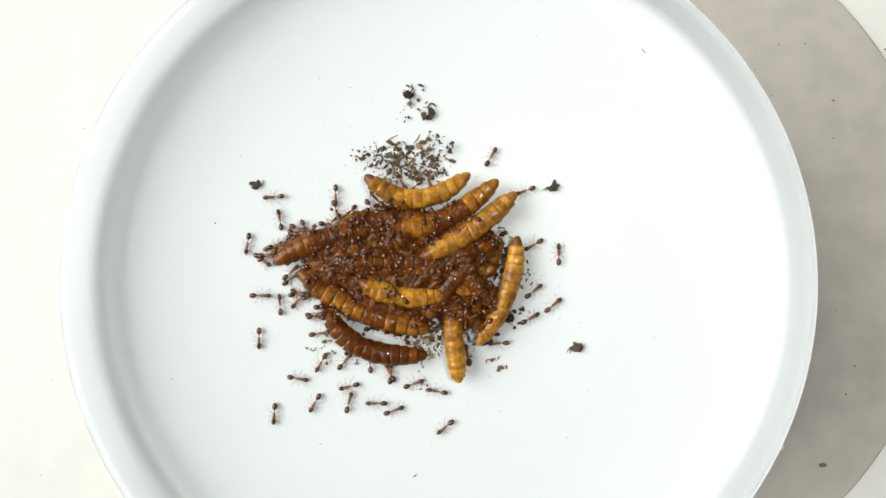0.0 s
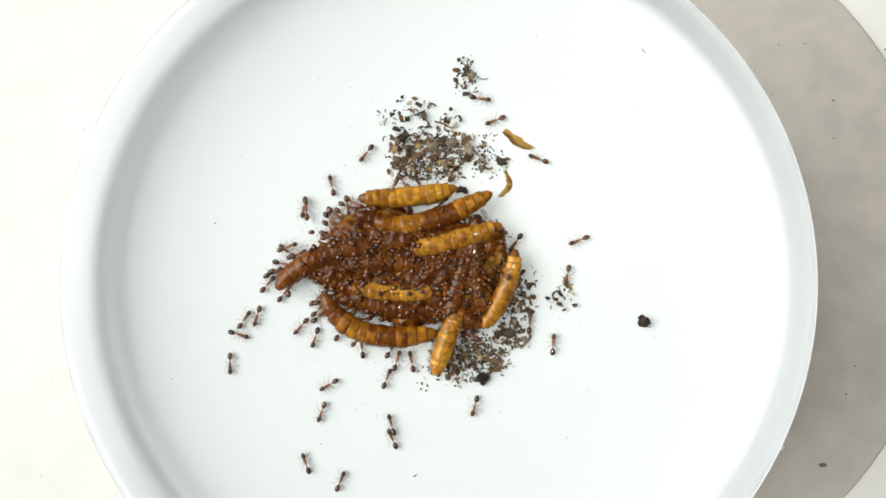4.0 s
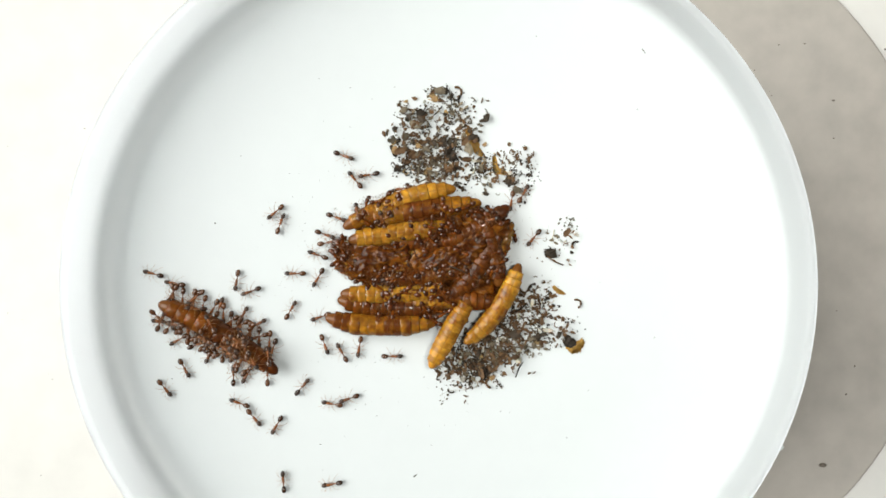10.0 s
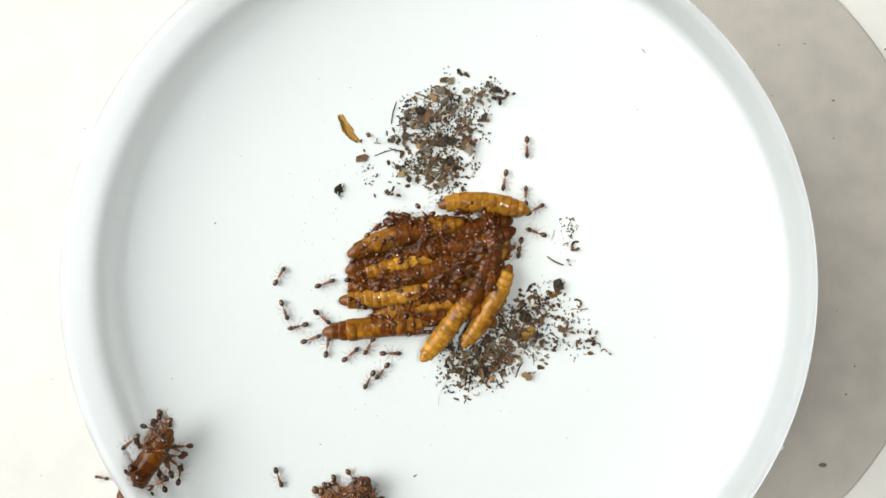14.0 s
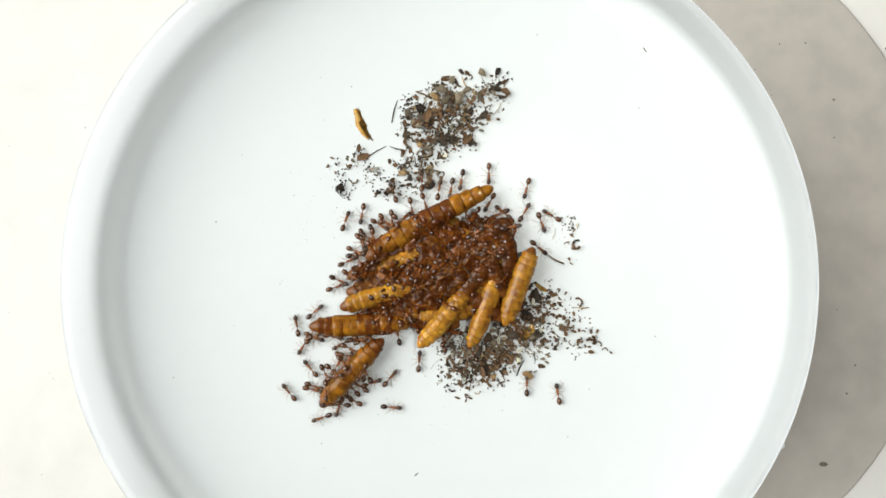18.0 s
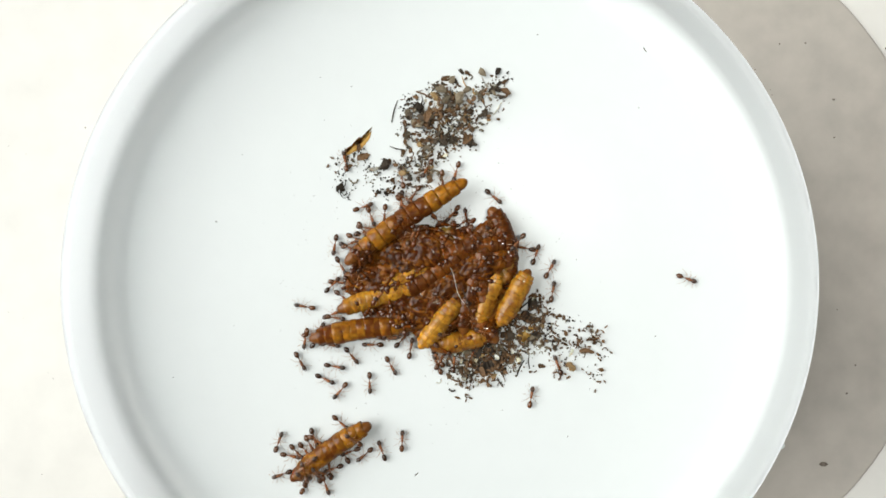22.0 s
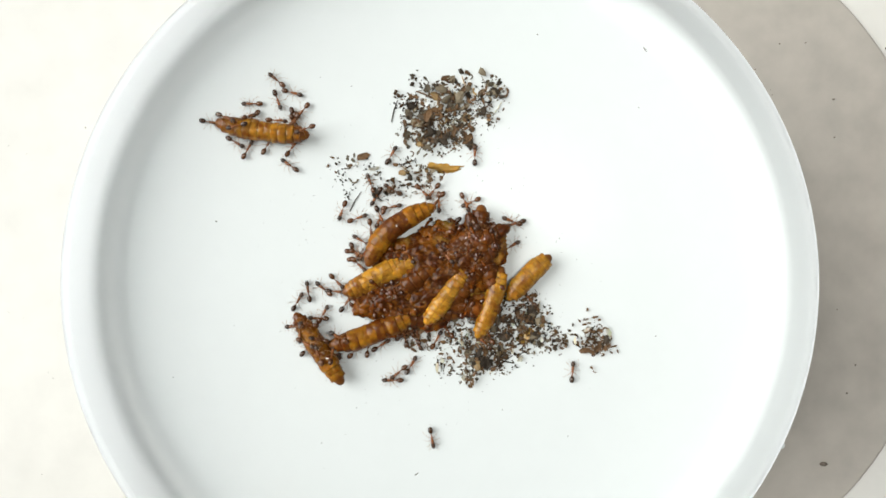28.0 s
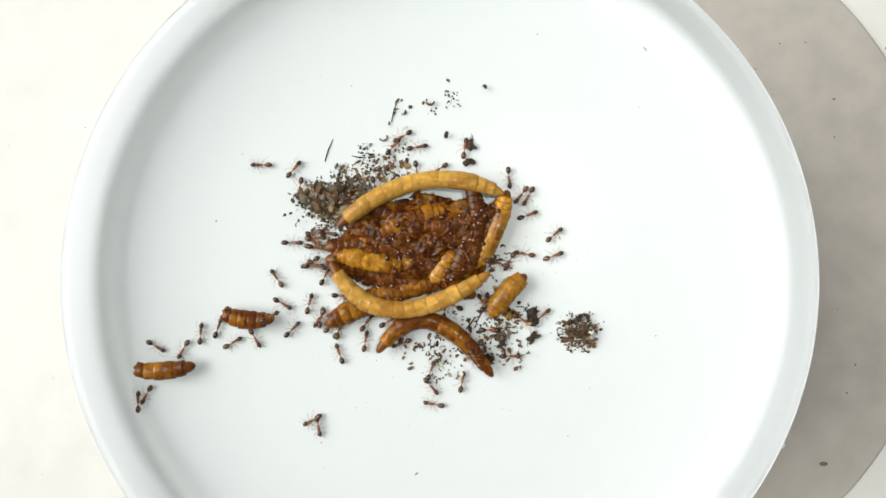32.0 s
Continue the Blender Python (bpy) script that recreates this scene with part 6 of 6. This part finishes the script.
    walk(ants[25], trail(25, [(0, 559, 711, 240), (2, 425, 691, 260), (4.5, 405, 553, 195), (6, 403, 548, 180), (8, 466, 348, 120), (9, 461, 362, 160), (10, 390, 545, 70), (12, 458, 488, 0), (13, 445, 470, 60), (18, 775, 340, 80), (19, 770, 350, 60), (20, 757, 320, 135), (21, 770, 293, 210), (22, 755, 300, 240), (23, 750, 300, 210), (24, 790, 320, 290), (28, 515, 168, 345), (32, 920, 568, 330)]))
    walk(ants[26], trail(26, [(0, 440, 430, 260), (1, 412, 435, 330), (6, 692, 296, 340), (8, 520, 352, 250), (9, 518, 337, 240), (11, 515, 375, 270), (13, 275, 570, 330), (18, 797, 335, 260), (19, 845, 265, 210), (20, 800, 280, 280), (21, 793, 327, 325), (23, 843, 338, 270), (28, 490, 180, 290), (32, 863, 587, 360)]))
    walk(ants[27], trail(27, [(0, 460, 597, 270), (2, 437, 573, 260), (3, 443, 627, 290), (4.5, 397, 643, 250), (6, 444, 576, 200), (7, 466, 677, 200), (8, 430, 685, 280), (9, 425, 613, 340), (10, 420, 640, 250), (12, 524, 545, 260), (13, 533, 537, 260), (14, 504, 547, 290), (15.5, 518, 530, 366), (17, 535, 519, 345), (19, 562, 515, 280), (20, 548, 535, 260), (21, 553, 555, 240), (22, 540, 545, 170), (23, 573, 555, 230), (24, 575, 548, 160), (25, 583, 560, 80), (26.5, 603, 572, 70), (28, 630, 460, 10), (29, 600, 470, 60), (30, 605, 455, 80), (31, 470, 407, 140), (32, 463, 296, 180)]))
    walk(ants[28], trail(28, [(0, 487, 730, 265), (2, 464, 705, 270), (3, 550, 772, 255), (4.5, 573, 711, 250), (6, 587, 735, 275), (7, 575, 698, 250), (8, 588, 677, 205), (10, 590, 714, 170), (12, 550, 620, 90), (13, 545, 600, 0), (14, 550, 600, 20), (15.5, 534, 617, 53), (17, 517, 643, 60), (18, 550, 655, 130), (22, 970, 480, 60), (23, 960, 447, -10), (25, 1000, 565, -30), (29, 960, 460, -30), (31, 955, 440, -10), (32, 975, 457, 20)]))
    walk(ants[29], trail(29, [(1, 830, 665, 60), (2, 840, 655, 80), (3, 820, 665, 120), (7, 940, 440, 180), (8, 945, 440, 180), (9, 955, 436, 180), (10, 945, 420, 230), (11, 940, 425, 160), (12, 950, 408, 75), (13, 945, 380, 30), (14, 945, 372, 30), (18, 925, 380, 60), (20, 920, 405, 60), (22, 945, 455, 70), (23, 940, 470, 60), (24, 935, 460, -30), (25, 940, 475, -40), (26.5, 882, 455, 30), (28, 900, 440, 30), (29, 925, 420, 20), (30, 930, 400, 70), (31, 925, 395, 20), (32, 930, 385, 20)]))
    walk(ants[30], trail(30, [(1, 645, 230, 275), (2, 645, 250, 210), (3, 655, 297, 240), (4.5, 648, 262, 222), (6, 656, 275, 200), (8, 605, 298, 260), (9, 600, 310, 290), (10, 608, 276, 340), (11, 555, 310, 390), (12, 577, 322, 320), (18, 900, 405, 370), (19, 970, 530, 430), (20, 995, 655, 500), (21, 945, 655, 460), (22, 985, 650, 470), (25, 1010, 637, 525), (26.5, 1005, 627, 511), (28, 1010, 662, 445), (29, 985, 505, 430), (31, 985, 515, 395), (32, 955, 563, 400)]))
    walk(ants[31], trail(31, [(2, 1475, 140, 85), (6, 520, 433, 0), (7, 510, 424, -20), (8, 500, 420, -100), (9, 533, 440, -170), (10, 565, 452, -200), (11, 553, 450, -170), (12, 545, 420, -100), (13, 532, 396, -120), (18, 950, 440, -40), (19, 950, 420, -90), (20, 935, 430, -150), (21, 915, 440, -100), (22, 915, 430, -130), (23, 935, 420, -70), (24, 910, 390, -100), (28, 415, 255, -30), (30, 300, 680, 20), (31, 250, 605, 60), (32, 275, 615, -30)]))
    walk(ants[32], trail(32, [(3, 697, 290, 90), (4.5, 695, 349, 48), (6, 660, 330, 30), (7, 600, 373, -10), (8, 580, 335, -50), (9, 582, 355, 0), (10, 575, 415, -20), (11, 540, 372, 30), (13, 280, 600, -50), (18, 955, 395, -70), (19, 945, 475, -130), (20, 970, 483, -150), (21, 1080, 630, -200), (22, 975, 520, -280), (24, 940, 500, -330), (25, 1001, 487, -290), (29, 505, 460, -340), (31, 505, 445, -335), (32, 498, 540, -390)]))
    walk(ants[33], trail(33, [(3, 1000, 560, 80), (7, 960, 418, 70), (8, 950, 390, 20), (9, 952, 402, 60), (10, 925, 345, 60), (11, 915, 285, 20), (12, 945, 293, 30), (20, 810, 680, -30), (21, 805, 695, -120), (23, 529, 747, -130), (28, 447, 188, -180), (32, 900, 465, -120)]))
    walk(ants[34], trail(34, [(3, 1033, 553, 310), (7, 337, 838, 265), (10, 450, 737, 310), (11, 475, 725, 260), (13, 447, 757, 310), (15.5, 477, 658, 236), (17, 490, 630, 240), (18, 537, 612, 240), (19, 550, 620, 250), (20, 525, 630, 220), (21, 525, 605, 190), (22, 540, 600, 260), (23, 493, 583, 240), (24, 535, 593, 165), (25, 545, 610, 200), (26.5, 580, 597, 253), (29, 508, 687, 230), (30, 375, 665, 240), (31, 497, 790, 240), (32, 553, 745, 210)]))
    walk(ants[35], trail(35, [(3, 673, 784, 130), (4.5, 714, 761, 111), (7, 698, 655, 170), (8, 720, 640, 150), (9, 713, 655, 140), (10, 535, 685, 50), (11, 568, 652, 85), (12, 562, 665, 90), (13, 605, 732, 50), (15.5, 588, 683, -32), (17, 580, 630, -100), (18, 605, 610, -150), (19, 650, 610, -140), (20, 585, 600, -70), (22, 620, 630, -50), (23, 615, 618, 0), (24, 530, 545, 60), (25, 527, 565, 95), (26.5, 502, 539, 80), (28, 525, 538, 60), (29, 515, 530, 100), (30, 383, 605, 60), (31, 260, 565, 20), (32, 385, 585, 70)]))
    walk(ants[36], trail(36, [(3, 812, 135, 210), (4.5, 880, 252, 201), (6, 900, 270, 200), (7, 1003, 235, 230), (11, 850, 320, 260), (12, 845, 345, 270), (13, 872, 312, 240), (21, 735, 365, 190), (22, 770, 390, 130), (23, 745, 405, 60), (24, 750, 365, 60), (25, 760, 350, 50), (26.5, 739, 353, -40), (28, 775, 360, -90), (29, 810, 345, -170)]))
    walk(ants[37], trail(37, [(6, 465, 510, 220), (7, 470, 524, 180), (8, 470, 532, 130), (9, 484, 538, 90), (10, 455, 575, 30), (12, 461, 543, 20), (13, 450, 520, 90), (22, 540, 860, 60), (23, 595, 880, 90), (28, 490, 147, 140)]))
    walk(ants[38], trail(38, [(6, 480, 600, 220), (7, 493, 573, 250), (8, 500, 582, 195), (9, 458, 487, 260), (10, 447, 515, 200), (11, 440, 350, 250), (13, 320, 560, 260), (22, 500, 840, 200), (23, 580, 790, 270), (28, 370, 220, 350)]))
    walk(ants[39], trail(39, [(8, 745, 710, 210), (10, 590, 855, 190), (12, 615, 822, 268), (14, 625, 860, 250), (15.5, 651, 850, 280), (17, 722, 783, 280), (18, 690, 722, 355), (19, 690, 715, 420), (20, 707, 720, 405), (21, 715, 730, 410), (22, 675, 800, 470), (23, 570, 740, 400), (24, 583, 745, 430), (25, 725, 735, 430), (26.5, 744, 671, 386), (28, 725, 650, 420), (30, 660, 600, 420), (31, 745, 660, 450), (32, 760, 660, 430)]))
    walk(ants[40], trail(40, [(10, 565, 490, 240), (11, 570, 490, 200), (12, 550, 520, 280), (13, 555, 497, 300), (14, 570, 560, 320), (15.5, 547, 549, 307), (17, 550, 545, 380), (18, 555, 555, 400), (19, 558, 560, 480), (20, 575, 545, 480), (21, 580, 570, 440), (22, 590, 650, 350), (23, 590, 650, 420), (25, 575, 625, 390), (26.5, 557, 630, 420), (29, 560, 620, 410), (30, 578, 620, 470), (31, 590, 600, 550), (32, 600, 630, 470)]))
    walk(ants[41], trail(41, [(10, 655, 310, 190), (11, 650, 275, 220), (12, 683, 297, 130), (23, 830, 395, 210), (25, 830, 380, 200), (26.5, 799, 385, 196), (28, 800, 400, 220), (29, 835, 350, 240), (30, 840, 345, 240)]))
    walk(ants[42], trail(42, [(10, 575, 608, 290), (11, 595, 600, 260), (12, 590, 620, 210), (13, 605, 630, 130), (14, 620, 628, 40), (15.5, 615, 632, 31), (17, 605, 640, 60), (18, 595, 650, 60), (19, 750, 795, 70), (20, 755, 730, 0), (21, 745, 740, -90), (22, 602, 692, -130), (23, 590, 700, -90), (24, 557, 680, -70), (25, 600, 600, -140), (26.5, 592, 594, -132), (28, 600, 600, -210), (29, 610, 605, -240), (30, 615, 590, -290), (32, 645, 608, -280)]))
    walk(ants[43], trail(43, [(10, 475, 665, 90), (12, 520, 657, 0), (13, 405, 740, 30), (15.5, 455, 652, 32), (17, 410, 662, -20), (23, 530, 475, -90), (24, 545, 490, -145), (26.5, 600, 493, -165), (28, 573, 515, -220), (29, 575, 505, -230), (30, 585, 510, -170), (31, 460, 468, -210), (32, 490, 497, -235)]))
    walk(ants[44], trail(44, [(10, 440, 660, 240), (13, 465, 623, 250), (14, 530, 577, 195), (15.5, 494, 581, 166), (17, 490, 570, 150), (18, 525, 580, 100), (19, 553, 600, 40), (20, 555, 595, -30), (21, 560, 630, 20), (22, 530, 640, -60), (23, 572, 632, -150), (24, 563, 650, -230), (25, 570, 665, -150), (26.5, 600, 588, -175), (29, 475, 525, -110), (30, 387, 595, -160), (31, 275, 555, -230), (32, 355, 595, -275)]))
    walk(ants[45], trail(45, [(10, 415, 665, 90), (11, 375, 800, 120), (13, 397, 806, 70), (23, 535, 710, 150), (24, 520, 685, 100), (26.5, 522, 641, 19), (29, 525, 628, 70), (30, 545, 585, 20), (31, 528, 582, 0), (32, 515, 587, 45)]))
    walk(ants[46], trail(46, [(10, 350, 525, 220), (13, 340, 545, 260), (23, 480, 705, 300), (29, 338, 712, 270), (30, 347, 673, 310), (32, 325, 620, 240)]))
    walk(ants[47], trail(47, [(10, 427, 713, 160), (11, 360, 770, 240), (13, 380, 770, 230), (24, 563, 355, 270), (25, 551, 365, 250), (26.5, 506, 332, 235), (28, 513, 297, 145), (29, 497, 408, 160), (31, 510, 395, 140), (32, 518, 305, 50)]))
    walk(ants[48], trail(48, [(10, 375, 625, 240), (11, 290, 785, 230), (13, 260, 820, 140), (14, 215, 820, 120), (24, 520, 398, 40), (26.5, 480, 539, 83), (28, 545, 520, 100), (29, 545, 510, 80), (30, 530, 495, 100), (31, 537, 482, 185), (32, 549, 467, 210)]))
    walk(ants[49], trail(49, [(10, 350, 610, 20), (11, 265, 750, 30), (13, 280, 740, -60), (14, 268, 757, -20), (15.5, 253, 751, -104), (25, 833, 713, -50), (26.5, 834, 706, -19), (31, 462, 442, -50), (32, 475, 565, 30)]))
    walk(ants[50], trail(50, [(10, 313, 502, 170), (13, 305, 505, 90), (25, 845, 760, 80), (31, 917, 728, 50), (32, 900, 633, 0)]))
    walk(ants[51], trail(51, [(10, 320, 600, 210), (11, 230, 730, 210), (13, 225, 740, 240), (14, 183, 845, 170)]))
    walk(ants[52], trail(52, [(10, 328, 650, 300), (11, 245, 655, 210), (13, 220, 685, 190)]))
    walk(ants[53], trail(53, [(10, 290, 570, 170), (11, 218, 625, 240), (13, 228, 643, 300)]))
    walk(ants[54], trail(54, [(10, 275, 485, 165), (13, 305, 440, 80)]))
    walk(ants[55], trail(55, [(10, 293, 685, 310), (11, 330, 715, 240), (13, 315, 735, 320), (14, 297, 755, 240)]))
    walk(ants[56], trail(56, [(11, 505, 275, 260), (13, 225, 770, 240), (14, 235, 780, 220), (15.5, 234, 774, 181)]))
    walk(ants[57], trail(57, [(11, 475, 290, 110), (13, 320, 675, 80)]))
    walk(ants[58], trail(58, [(11, 440, 290, 320), (13, 213, 590, 345)]))
    walk(ants[59], trail(59, [(11, 300, 855, 150), (13, 285, 860, 100), (14, 280, 855, 30)]))
    walk(ants[60], trail(60, [(12, 720, 608, 180)]))
    walk(ants[61], trail(61, [(12, 825, 330, 90)]))
    walk(ants[62], trail(62, [(12, 895, 360, 80), (14, 950, 412, 160), (17, 1030, 738, 140), (18, 985, 700, 100), (19, 820, 725, 60), (20, 845, 715, 140), (21, 845, 680, 60), (24, 780, 668, 80), (25, 810, 685, 10), (28, 770, 605, 60), (30, 770, 600, 60), (31, 797, 640, 70), (32, 815, 680, 80)]))
    walk(ants[63], trail(63, [(12, 910, 390, 250), (13, 945, 360, 160), (14, 930, 350, 90), (15.5, 908, 353, 157), (17, 875, 385, 170), (18, 890, 380, 140), (19, 895, 380, 150), (20, 920, 372, 220), (21, 935, 297, 240), (23, 930, 360, 150), (24, 900, 360, 160), (25, 928, 362, 220), (26.5, 946, 371, 137), (28, 905, 395, 160), (29, 920, 365, 210), (30, 905, 355, 270), (31, 920, 345, 210), (32, 933, 350, 240)]))
    walk(ants[64], trail(64, [(12, 875, 262, 350)]))
    walk(ants[65], trail(65, [(12, 965, 270, 230), (14, 932, 260, 270), (15.5, 970, 259, 237), (18, 975, 385, 150), (21, 1100, 655, 60), (22, 1210, 495, -20), (25, 1120, 358, 0), (26.5, 1072, 353, -6), (29, 993, 460, -80), (31, 963, 430, -30), (32, 977, 420, 40)]))
    walk(ants[66], trail(66, [(13, 325, 840, 80), (14, 320, 840, 80)]))
    for k in range(67, len(ants)):
        walk(ants[k], trail(k, []))


motions()
